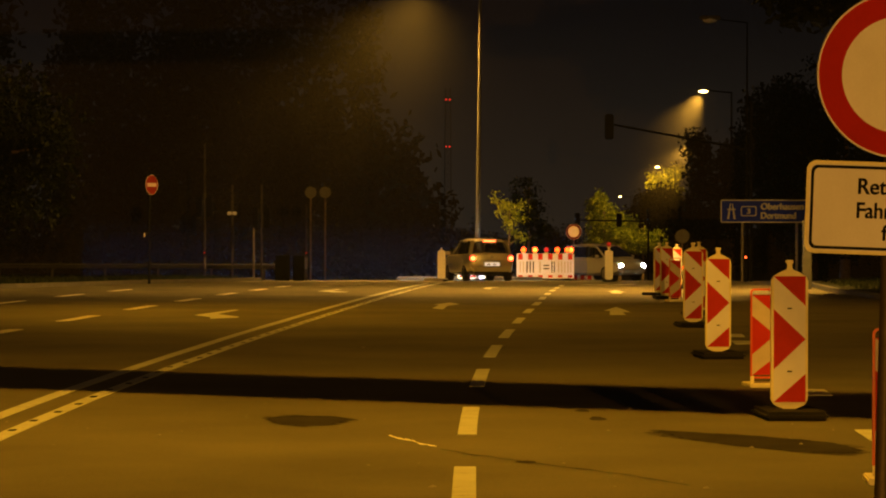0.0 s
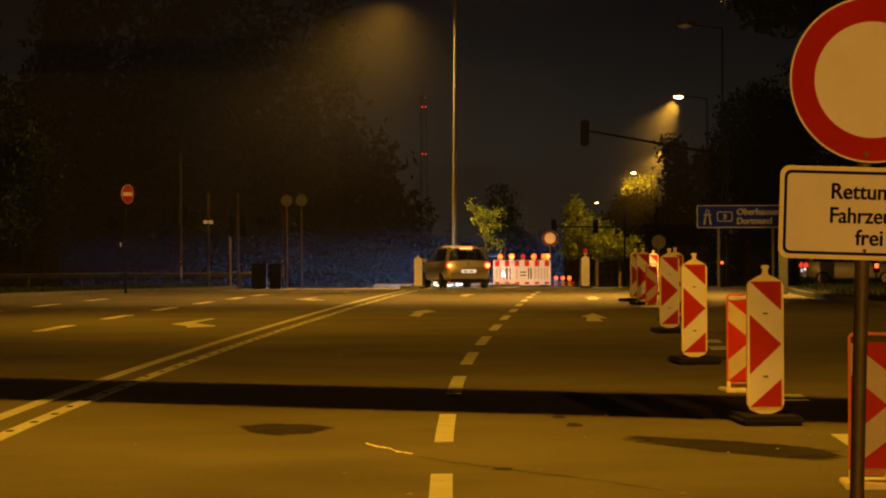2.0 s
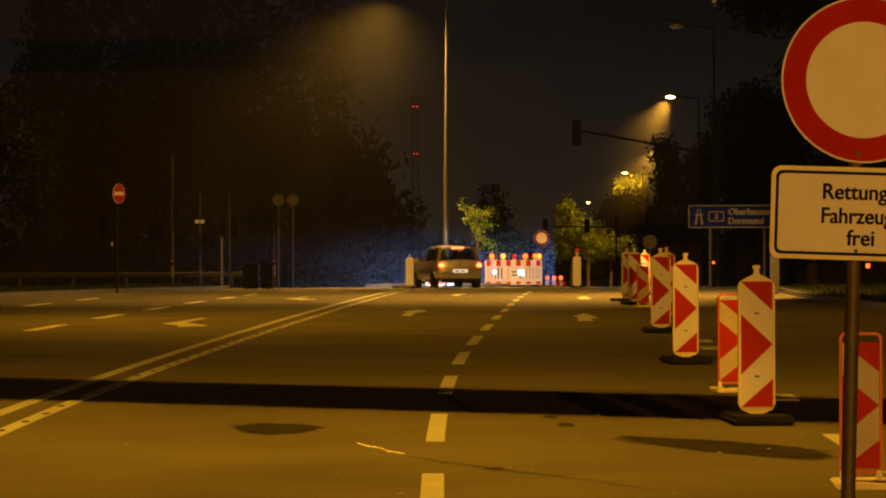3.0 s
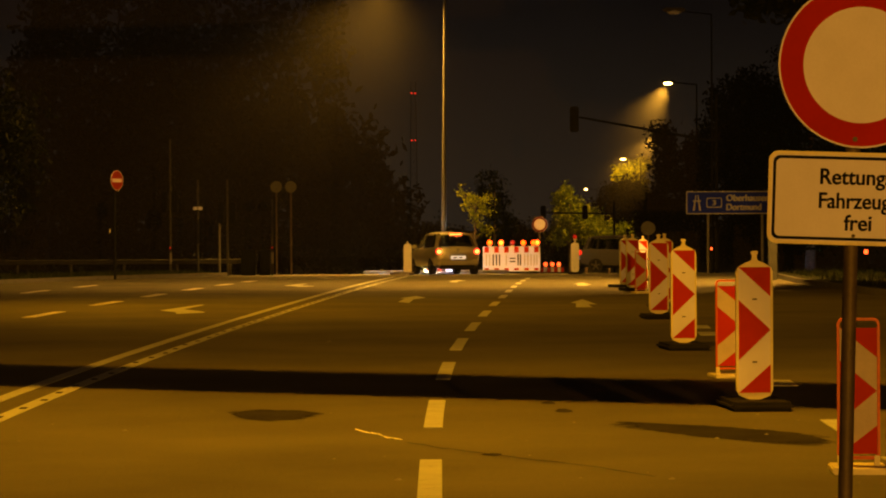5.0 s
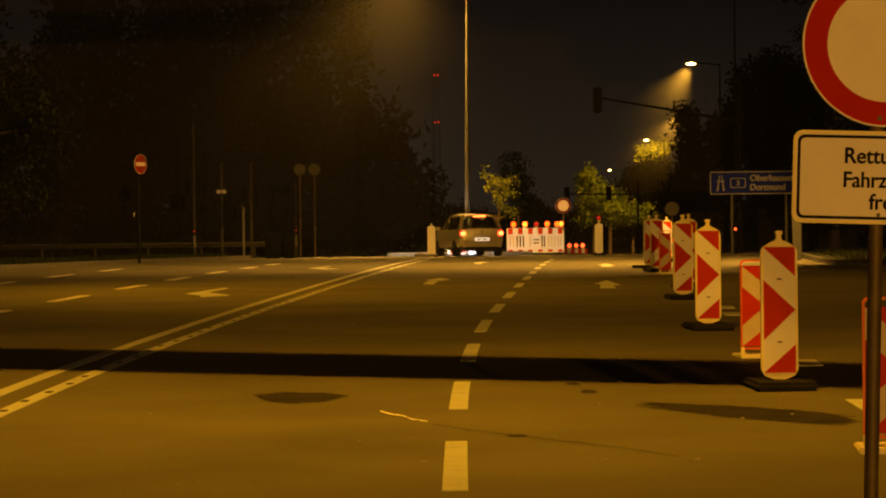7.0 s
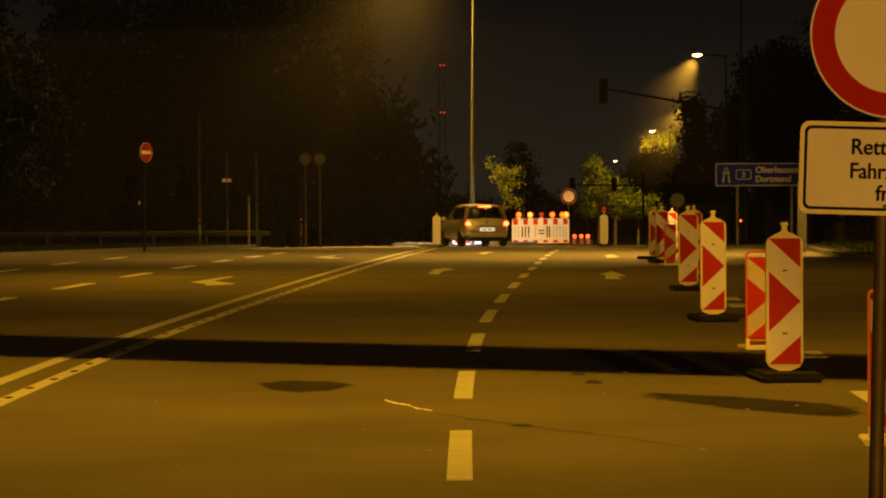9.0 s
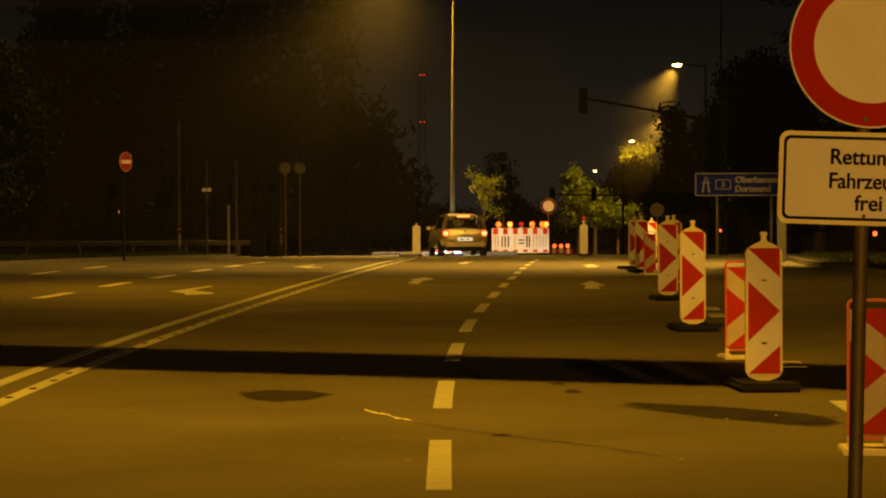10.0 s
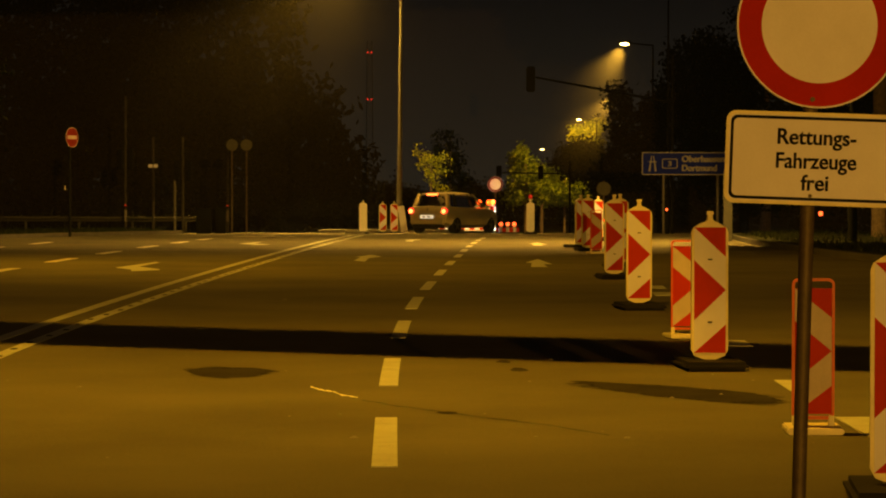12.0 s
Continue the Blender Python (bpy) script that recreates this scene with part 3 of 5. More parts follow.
# ---------------------------------------------------------------- barriers
def barrier(m):
    b = thing("barrier_fence", m, "white plastic barrier fence with red blocks and slotted panel", "barrier")
    W, H = 2.16, 0.92
    bm = bmesh.new()
    frame_ring(bm, rounded(-W / 2, 0.08, W / 2, 1.02, 0.04), rounded(-W / 2 + 0.07, 0.30, W / 2 - 0.07, 0.72, 0.02), -0.025, 0.025)
    part("panel", bm, M_WHITE, b)
    # upright slots between the slats; most are closed by a backing sheet
    slots = (-0.95, -0.83, -0.69, -0.57, -0.45, -0.20, 0.25, 0.34, 0.50, 0.62, 0.74, 0.86, 0.96)
    edges = [-1.02] + [e for c in slots for e in (c - 0.024, c + 0.024)] + [1.02]
    for x0, x1 in zip(edges[0::2], edges[1::2]):
        bm = bmesh.new()
        box(bm, ((x0 + x1) / 2, 0, 0.51), (x1 - x0, 0.03, 0.43))
        part("slat", bm, M_WHITE, b)
    for x0, x1 in ((-1.02, -0.77), (-0.36, 0.20), (0.42, 1.02)):
        bm = bmesh.new()
        box(bm, ((x0 + x1) / 2, 0.075, 0.51), (x1 - x0, 0.008, 0.43))
        part("backing_sheet", bm, M_WHITE_DULL, b)
    for z in (0.45, 0.57):
        bm = bmesh.new()
        box(bm, (0.04, -0.012, z), (0.22, 0.02, 0.045))
        part("grip", bm, M_BLACK, b)
    for i in range(6):
        for z, h, w in ((0.90, 0.22, 0.17), (0.16, 0.09, 0.17)):
            bm = bmesh.new()
            box(bm, (-W / 2 + 0.14 + i * (W - 0.28) / 5, -0.028, z), (w, 0.005, h))
            part("red_block", bm, M_RED, b)
    for s in (-1, 1):
        bm = bmesh.new()
        box(bm, (s * 0.82, 0, 0.045), (0.30, 0.75, 0.09))
        part("foot", bm, M_RUBBER, b, "black rubber foot", bevel=0.015)
    return b


BAR = (3.87, 111.0)
barrier(place(BAR[0], BAR[1], 0))
for x, lens, what in ((3.05, M_AMBER, "lit amber"), (3.48, M_AMBER_HOT, "lit amber"), (3.91, M_REDDIM, "dim red"), (4.32, M_AMBER, "lit amber"), (4.70, M_AMBER, "lit amber"), (4.84, M_AMBER_HOT, "lit amber")):
    warning_lamp(pose(x, BAR[1], gz(BAR[1]) + 1.02), lens, what + " warning lamp on the barrier fence", 0.092)


LOWZ = 0.15


def low_barrier(m):
    b = thing("low_barrier", m, "low red and white barrier board", "barrier")
    bm = bmesh.new()
    box(bm, (0, 0, LOWZ), (0.98, 0.04, 0.2))
    part("board", bm, M_RED, b, bevel=0.005)
    for i in range(3):
        bm = bmesh.new()
        box(bm, (-0.3 + 0.3 * i, -0.022, LOWZ), (0.13, 0.006, 0.19))
        part("white_block", bm, M_WHITE, b)
    for s in (-0.38, 0.38):
        bm = bmesh.new()
        box(bm, (s, 0, LOWZ / 2 - 0.05), (0.05, 0.35, LOWZ - 0.1))
        part("leg", bm, M_RUBBER, b)


LOWB = (6.04, 124.0)
low_barrier(place(*LOWB))
for x in (-0.28, 0, 0.28):
    warning_lamp(pose(LOWB[0] + x, LOWB[1], gz(LOWB[1]) + LOWZ + 0.1), M_REDLAMP, "lit red warning lamp on a low barrier", 0.082)


# ---------------------------------------------------------------- signs
def round_sign(m, z, r, post_top, post_r, label, face=True, shift=0.0, white=M_WHITE, red=M_DEEP_RED):
    t = thing("round_sign", m, label, "traffic sign")
    bm = bmesh.new()
    rod(bm, (0, 0.045, 0), (0, 0.045, post_top), post_r, seg=20)
    part("post", bm, M_POST, t, smooth=True)
    k = Matrix.Translation((shift, 0, 0))
    for name, r0, r1, y0, y1, m_ in (("rim", r - 0.006, r, -0.012, 0.012, white), ("red_ring", r * 0.70, r - 0.006, -0.004, 0.004, red)):
        bm = bmesh.new()
        ring(bm, (0, z), r0, r1, y0, y1, 64)
        bm.transform(k)
        part(name, bm, m_ if face else M_BACK, t)
    bm = bmesh.new()
    disc(bm, (0, z), r * 0.70, -0.004, 0.004, 64)
    bm.transform(k)
    part("face", bm, white if face else M_BACK, t)
    for dz in (-0.16, 0.16):
        bm = bmesh.new()
        box(bm, (0, 0.03, z + dz * r / 0.3), (0.10, 0.05, 0.03))
        part("clamp", bm, M_STEEL, t)
    return t


D = 10.65
near_sign = round_sign(pose(1.580, D, 0, 0, 1.5, 0), 1.985, 0.302, 2.32, 0.0265, "round white closure sign with broad red ring on a post", shift=0.018)
for dz in (-0.27,):
    bm = bmesh.new()
    disc(bm, (0.0, 1.985 + dz), 0.009, -0.010, -0.002, 12)
    part("bolt", bm, M_POST, near_sign)
plate = thing("supplementary_plate", pose(1.637, D - 0.035, 1.497, 0, 2.0, -7), "cream sign plate with black border and black lettering", "traffic sign")
PW, PH = 0.325, 0.162
bm = bmesh.new()
prism(bm, rounded(-PW, -PH, PW, PH, 0.03), -0.002, 0.006)
part("panel", bm, M_WHITE, plate)
bm = bmesh.new()
frame_ring(bm, rounded(-PW - 0.006, -PH - 0.006, PW + 0.006, PH + 0.006, 0.034), rounded(-PW + 0.006, -PH + 0.006, PW - 0.006, PH - 0.006, 0.026), -0.008, 0.014)
part("rim", bm, M_CREAM, plate, "yellowed raised rim")
bm = bmesh.new()
frame_ring(bm, rounded(-PW + 0.010, -PH + 0.010, PW - 0.010, PH - 0.010, 0.024), rounded(-PW + 0.021, -PH + 0.021, PW - 0.021, PH - 0.021, 0.018), -0.0028, -0.001)
part("border", bm, M_BLACK, plate, "black printed border")
for text, width, z in (("Rettungs-", 0.282, 0.052), ("Fahrzeuge", 0.288, -0.035), ("frei", 0.098, -0.114)):
    lettering("lettering", text, 0.080, width, (-0.004, -0.0024, z), M_BLACK, plate, 0.0003)
bm = bmesh.new()
disc(bm, (-0.02, -0.134), 0.007, -0.010, -0.002, 12)
part("bolt", bm, M_POST, plate)
bm = bmesh.new()
box(bm, (-0.066, 0.03, 0.05), (0.09, 0.04, 0.03))
part("clamp", bm, M_STEEL, plate)

round_sign(place(4.98, 111.9, 0), 1.86, 0.30, 2.1, 0.03, "round white closure sign with red ring behind the barrier", white=M_WHITE_DULL, red=M_DARKEST_RED)
round_sign(place(8.15, 100.0, 0), 1.55, 0.24, 1.8, 0.03, "grey back of a round sign on a post", face=False)
for x in (-4.55, -4.05):
    round_sign(place(x, 101.0, 0), 3.05, 0.20, 3.2, 0.03, "grey back of a round sign on a post", face=False)


def no_entry(m):
    t = thing("no_entry_sign", m, "red no-entry sign with white bar, turned aside", "traffic sign")
    bm = bmesh.new()
    rod(bm, (0, 0.04, 0), (0, 0.04, 3.2), 0.04, seg=14)
    part("post", bm, M_DARK, t, smooth=True)
    k = Matrix.Translation((0.075, -0.03, 0)) @ Matrix.Rotation(radians(58), 4, "Z")
    for name, mt in (("disc", M_DARKER_RED), ("rim", M_WHITE_DULL), ("bar", M_WHITE_DULL)):
        bm = bmesh.new()
        if name == "disc":
            disc(bm, (0, 2.95), 0.285, -0.004, 0.004)
        elif name == "rim":
            ring(bm, (0, 2.95), 0.285, 0.30, -0.008, 0.008)
        else:
            box(bm, (0, -0.0065, 2.95), (0.44, 0.004, 0.11))
        bm.transform(k)
        part(name, bm, mt, t)
    bm = bmesh.new()
    box(bm, (-0.14, 0.0, 1.45), (0.035, 0.03, 0.12))
    part("reflector", bm, M_CREAM, t)


no_entry(place(-8.75, 87.5))

# motorway direction sign
SX, SY, SZ = 9.45, 100.0, 2.21
sign = thing("direction_sign", pose(SX, SY, gz(SY)), "blue motorway direction sign with white border and lettering", "direction sign")
SW, SH = 3.4, 0.78
zc = SZ - gz(SY)
bm = bmesh.new()
prism(bm, rounded(0, zc - SH / 2, SW, zc + SH / 2, 0.05), -0.01, 0.02)
part("panel", bm, M_BLUE, sign)
bm = bmesh.new()
frame_ring(bm, rounded(0.0, zc - SH / 2, SW, zc + SH / 2, 0.05), rounded(0.035, zc - SH / 2 + 0.035, SW - 0.035, zc + SH / 2 - 0.035, 0.03), -0.014, -0.009)
part("border", bm, M_SIGN_TEXT, sign)
bm = bmesh.new()
prism(bm, [(0.22, zc - 0.27), (0.29, zc - 0.27), (0.345, zc + 0.26), (0.32, zc + 0.26)], -0.014, -0.009)
prism(bm, [(0.44, zc - 0.27), (0.51, zc - 0.27), (0.41, zc + 0.26), (0.385, zc + 0.26)], -0.014, -0.009)
box(bm, (0.365, -0.0115, zc + 0.06), (0.27, 0.006, 0.045))
part("motorway_symbol", bm, M_SIGN_TEXT, sign)
bm = bmesh.new()
frame_ring(bm, rounded(0.69, zc - 0.17, 1.22, zc + 0.17, 0.06), rounded(0.72, zc - 0.14, 1.19, zc + 0.14, 0.045), -0.014, -0.009)
part("number_box", bm, M_SIGN_TEXT, sign)
lettering("road_number", "3", 0.24, 0.11, (0.955, -0.0115, zc - 0.085), M_SIGN_TEXT, sign, 0.0025, 0.03)
lettering("lettering", "Oberhausen", 0.30, 1.45, (2.10, -0.0115, zc + 0.06), M_SIGN_TEXT, sign, 0.0025, 0.045)
lettering("lettering", "Dortmund", 0.30, 1.18, (1.965, -0.0115, zc - 0.25), M_SIGN_TEXT, sign, 0.0025, 0.045)
for x in (0.75, 2.6):
    bm = bmesh.new()
    rod(bm, (x, 0.07, 0), (x, 0.07, zc + 0.3), 0.045)
    part("post", bm, M_POLE, sign, smooth=True)
post = thing("sign_post", place(9.42, 76.0), "greenish painted square post on the verge", "post")
bm = bmesh.new()
box(bm, (0, 0, 0.9), (0.22, 0.22, 1.8))
part("shaft", bm, M_MAST, post, bevel=0.02)


# ---------------------------------------------------------------- lamps and signals
def mast_lamp(m, height, arm, droop, label, lit=True, r=0.09, metal=M_POLE):
    """A tapered mast with a side arm and a flat lantern."""
    t = thing("street_lamp", m, label, "street lamp", "street lamps")
    bm = bmesh.new()
    rod(bm, (0, 0, 0), (0, 0, 1.2), r * 1.35, r * 1.3, 16)
    part("base", bm, metal, t, smooth=True)
    bm = bmesh.new()
    rod(bm, (0, 0, 1.15), (0, 0, height), r, r * 0.5, 16)
    part("pole", bm, metal, t, smooth=True)
    bm = bmesh.new()
    rod(bm, (0, 0, height - 0.02), (arm * 0.8, 0, height + droop), r * 0.5, r * 0.4, 10)
    part("arm", bm, metal, t, smooth=True)
    bm = bmesh.new()
    box(bm, (arm, 0, height + droop + 0.05), (0.75, 0.30, 0.14))
    part("lantern", bm, M_BACK, t, bevel=0.04)
    bm = bmesh.new()
    bmesh.ops.create_uvsphere(bm, u_segments=18, v_segments=10, radius=0.17, matrix=Matrix.Translation((arm, 0, height + droop - 0.03)) @ Matrix.Diagonal((1.5, 0.8, 0.55, 1)))
    part("bulb_glass", bm, M_BULB if lit else M_WHITE, t, smooth=True).visible_shadow = False
    return t


mast_lamp(pose(1.27, 108.0, gz(108) + 0.0, 0, 0.5, 0), 10.95, -2.25, 0.12, "tall grey street lamp mast beside the crossing, lit", metal=M_MAST)
for (x, y, z), h in zip(LAMP_FAR, (1.6, 1.8, 1.8, 1.6)):
    mast_lamp(pose(x + h, y, gz(y)), z - gz(y) - 0.05, -h, 0.10, "lit street lamp along the far road", metal=M_DARK)
mast_lamp(pose(10.6, 102.5, gz(102.5)), 9.05, -1.3, 0.10, "unlit street lamp by the crossing", lit=False, r=0.05, metal=M_DARK)
for (x, y, z), arm, what in ((FILL_BACK, 2.4, "added behind the camera as fill"), (LAMP_NEAR, -8.0, "beside the closed lane"), (LAMP_WEST, -2.4, "on the west kerb"), (LAMP_EAST, 5.2, "on the east kerb")):
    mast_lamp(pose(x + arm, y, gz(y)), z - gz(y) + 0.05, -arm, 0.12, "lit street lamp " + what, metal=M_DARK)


def signal(m, height, head_z, label, lens=None, side=0.18):
    t = thing("traffic_signal", m, label, "traffic light", "traffic lights")
    bm = bmesh.new()
    rod(bm, (0, 0, 0), (0, 0, height), 0.04, 0.035, 12)
    part("pole", bm, M_VERGE_POST, t, smooth=True)
    if head_z:
        for s in (-1, 1):
            bm = bmesh.new()
            box(bm, (s * side, 0, head_z), (0.20, 0.22, 0.70))
            part("signal_head", bm, M_DARK, t, bevel=0.03)
            for k in (-0.22, 0, 0.22):
                bm = bmesh.new()
                ring(bm, (s * side, head_z + k), 0.055, 0.075, -0.19, -0.10, 16)
                part("hood", bm, M_DARK, t)
                bm = bmesh.new()
                disc(bm, (s * side, head_z + k), 0.056, -0.125, -0.115, 16)
                part("lens", bm, M_DARK, t)
    if lens:
        bm = bmesh.new()
        box(bm, (0, -0.06, 0.95), (0.08, 0.05, 0.15))
        button = part("push_button_box", bm, M_DARK, t, "small dark push button box", bevel=0.01)
        bm = bmesh.new()
        disc(bm, (0, 0.97), 0.030, -0.094, -0.084, 14)
        part("push_button", bm, lens, button, "small glowing red push button")
        bm = bmesh.new()
        rod(bm, (0, 0, 0.42), (0, 0, 0.80), 0.042, seg=12)
        part("sleeve", bm, M_POLE, t, "pale reflective sleeve low on the pole")
    return t


signal(place(-8.15, 100.5), 4.7, 2.55, "slim grey pole with dark signal heads", M_REDDIM)
signal(place(-6.2, 100.5), 3.3, 2.15, "slim grey pole with dark signal heads", side=0.2)
signal(place(-4.72, 101.5), 2.65, 0, "slim grey pole on the verge", M_REDDIM)
for x, h in ((-6.6, 1.9), (-7.35, 3.35)):
    p = thing("pole", place(x, 102.5), "slim grey pole on the dark verge", "pole")
    bm = bmesh.new()
    rod(bm, (0, 0, 0), (0, 0, h), 0.04)
    part("shaft", bm, M_VERGE_POST if h > 2 else M_POLE, p, smooth=True)
wb = thing("camera_box", pose(-7.35, 102.45, gz(102.4) + 2.35), "small pale box on a pole", "box")
for dx in (-0.09, 0.09):
    bm = bmesh.new()
    box(bm, (dx, -0.07, 0), (0.15, 0.14, 0.17 - 0.5 * abs(dx)))
    part("housing", bm, M_WHITE, wb, bevel=0.02)
for x, w in ((-5.62, 0.52), (-5.05, 0.40)):
    c = thing("utility_cabinet", place(x, 103.0), "dark grey utility cabinet on the verge", "cabinet")
    bm = bmesh.new()
    box(bm, (0, 0, 0.42), (w, 0.35, 0.84))
    part("body", bm, M_DARK, c, bevel=0.02)
    bm = bmesh.new()
    box(bm, (0, 0, 0.87), (w + 0.06, 0.42, 0.06))
    part("lid", bm, M_DARK, c, bevel=0.01)
    bm = bmesh.new()
    box(bm, (w * 0.3, -0.185, 0.5), (0.03, 0.03, 0.10))
    part("latch", bm, M_DARK, c)

canti = thing("cantilever_signal", place(10.66, 101.6), "dark cantilever mast with a signal head over the lanes", "traffic light", "traffic lights")
bm = bmesh.new()
rod(bm, (0, 0, 0), (0, 0, 6.2), 0.06, 0.05)
part("mast", bm, M_DARK, canti, smooth=True)
bm = bmesh.new()
rod(bm, (0, 0, 4.55), (-4.75, 0, 5.42), 0.05, 0.035)
part("arm", bm, M_DARK, canti, smooth=True)
bm = bmesh.new()
box(bm, (-4.92, 0, 5.35), (0.30, 0.25, 0.88))
part("signal_head", bm, M_DARK, canti, bevel=0.04)
for x, y, z, k in ((10.25, 99.6, 0.78, 0.8), (14.0, 90.0, 0.62, 1.3)):
    s = thing("pedestrian_signal", place(x, y), "slim pole with a small red signal light", "traffic light", "traffic lights")
    bm = bmesh.new()
    rod(bm, (0, 0, 0), (0, 0, z + 0.4), 0.03)
    part("pole", bm, M_DARK, s, smooth=True)
    bm = bmesh.new()
    box(bm, (0, -0.08, z + 0.05), (0.12 * k + 0.03, 0.10, 0.36))
    part("housing", bm, M_DARK, s, bevel=0.02)
    bm = bmesh.new()
    prism(bm, rounded(-0.045 * k, z + 0.02, 0.045 * k, z + 0.02 + 0.10 * k, 0.03), -0.145, -0.128)
    part("lens", bm, M_REDLAMP, s)

far_sig = thing("cantilever_signal", place(9.3, 133.0), "dark signal mast with two heads past the crossing", "traffic light", "traffic lights")
bm = bmesh.new()
rod(bm, (0, 0, 0), (0, 0, 3.3), 0.05, 0.04)
part("mast", bm, M_DARK, far_sig, smooth=True)
bm = bmesh.new()
rod(bm, (0, 0, 2.72), (-3.3, 0, 2.78), 0.03, 0.025, 8)
part("arm", bm, M_DARK, far_sig, smooth=True)
for x in (-3.22, -1.33):
    bm = bmesh.new()
    box(bm, (x, -0.05, 2.78), (0.24, 0.22, 0.62))
    head = part("signal_head", bm, M_DARK, far_sig, bevel=0.03)
    for dz in (-0.19, 0, 0.19):
        bm = bmesh.new()
        ring(bm, (x, 2.78 + dz), 0.06, 0.08, -0.26, -0.16, 16)
        part("hood", bm, M_DARK, head)

# small white lamps far down the road
for x, z in ((15.95, -0.2), (16.3, 0.3)):
    far_lamp = thing("path_lamp", pose(x, 330.0, gz(330)), "tiny white lamp far down the road", "street lamp", "path lamps")
    bm = bmesh.new()
    rod(bm, (0, 0, 0), (0, 0, z - gz(330)), 0.05, seg=8)
    part("pole", bm, M_DARK, far_lamp)
    bm = bmesh.new()
    bmesh.ops.create_icosphere(bm, subdivisions=2, radius=0.08, matrix=Matrix.Translation((0, 0, z - gz(330) + 0.1)))
    part("globe", bm, M_PATHLAMP, far_lamp, smooth=True)

# unseen gantry across the road, added so that its beam throws a dark bar on the asphalt
gantry = thing("shadow_gantry", pose(-0.27, 20.80, 0, 0, 0, -28), "unseen steel gantry added to cast a bar of shadow", "gantry")
for x in (-12.0, 12.0):
    bm = bmesh.new()
    rod(bm, (x, 0, 0), (x, 0, 7.1), 0.16, 0.14)
    part("leg", bm, M_STEEL, gantry, smooth=True)
bm = bmesh.new()
box(bm, (0, 0, 6.80), (24.2, 0.70, 0.58))
part("beam", bm, M_STEEL, gantry, bevel=0.02)

# guard rail on the west verge
rail = thing("guard_rail", pose(0, 0, 0), "low steel guard rail on the dark verge", "guard rail")
bm = bmesh.new()
for dz, dy in ((0.0, 0), (0.09, -0.02)):
    rod(bm, (-24, 105.2 + dy, gz(105) + 0.46 + dz), (-6.0, 105.2 + dy, gz(105) + 0.46 + dz), 0.04, seg=8)
part("beam", bm, M_VERGE_POST, rail, smooth=True)
for i in range(10):
    bm = bmesh.new()
    box(bm, (-23.5 + 1.9 * i, 105.3, gz(105) + 0.27), (0.07, 0.07, 0.54))
    part("post", bm, M_VERGE_POST, rail)

# traffic island under the white beacon
isl = thing("traffic_island", pose(0, 0, 0), "low pale concrete traffic island", "island", kind="structure")
bm = bmesh.new()
pts = [(-0.25 + 0.42 * math.cos(a), 101.4 + 1.0 * math.sin(a)) for a in [2 * math.pi * i / 24 for i in range(24)]]
lo = [bm.verts.new((x, y, gz(y) - 0.05)) for x, y in pts]
hi = [bm.verts.new((x * 0.98 - 0.005, y, gz(y) + 0.10)) for x, y in pts]
bm.faces.new(hi)
for i in range(24):
    j = (i + 1) % 24
    bm.faces.new((lo[i], lo[j], hi[j], hi[i]))
part("slab", bm, M_CONCRETE, isl)
isl2 = thing("traffic_island", pose(0, 0, 0), "pale kerbed island behind the crossing", "island", kind="structure")
bm = bmesh.new()
box(bm, (1.0, 109.2, gz(109) + 0.05), (5.4, 1.8, 0.16))
part("slab", bm, M_KERB, isl2, bevel=0.03)
board = thing("barrier_board", pose(1.46, 106.5, gz(106.5), 0, -9, 10), "white barrier board leaning by the mast", "barrier")
bm = bmesh.new()
box(bm, (0, 0, 0.5), (0.24, 0.04, 1.0))
part("panel", bm, M_WHITE, board, bevel=0.01)
bm = bmesh.new()
box(bm, (0, 0, 0.04), (0.36, 0.4, 0.08))
part("foot", bm, M_RUBBER, board, bevel=0.02)

# distant transmission mast with red obstruction lights
mastt = thing("radio_mast", pose(3.4, 2000.0, -4.0), "distant lattice mast with red obstruction lights", "mast")
for sx, sy in ((-1, -1), (1, -1), (-1, 1), (1, 1)):
    bm = bmesh.new()
    rod(bm, (sx * 2.6, sy * 2.6, 0), (sx * 1.6, sy * 1.6, 105), 0.25, 0.18, 6)
    part("leg", bm, M_DARK, mastt)
bm = bmesh.new()
for i in range(26):
    k = 2.6 - i / 26
    z = 4 * i
    for sx in (-1, 1):
        rod(bm, (-sx * k, -k, z), (sx * k, -k, z + 4), 0.1, seg=5)
part("bracing", bm, M_DARK, mastt)
M_OBST = mat("obstruction_light", (0.6, 0.02, 0.02), 0.4, bump=0, emit=(1.0, 0.03, 0.015), power=1.6)
for z in (97.0, 65.0):
    for sx in (-1.25, 1.25):
        bm = bmesh.new()
        bmesh.ops.create_icosphere(bm, subdivisions=2, radius=0.48, matrix=Matrix.Translation((sx, -3, z)))
        part("obstruction_light", bm, M_OBST, mastt)


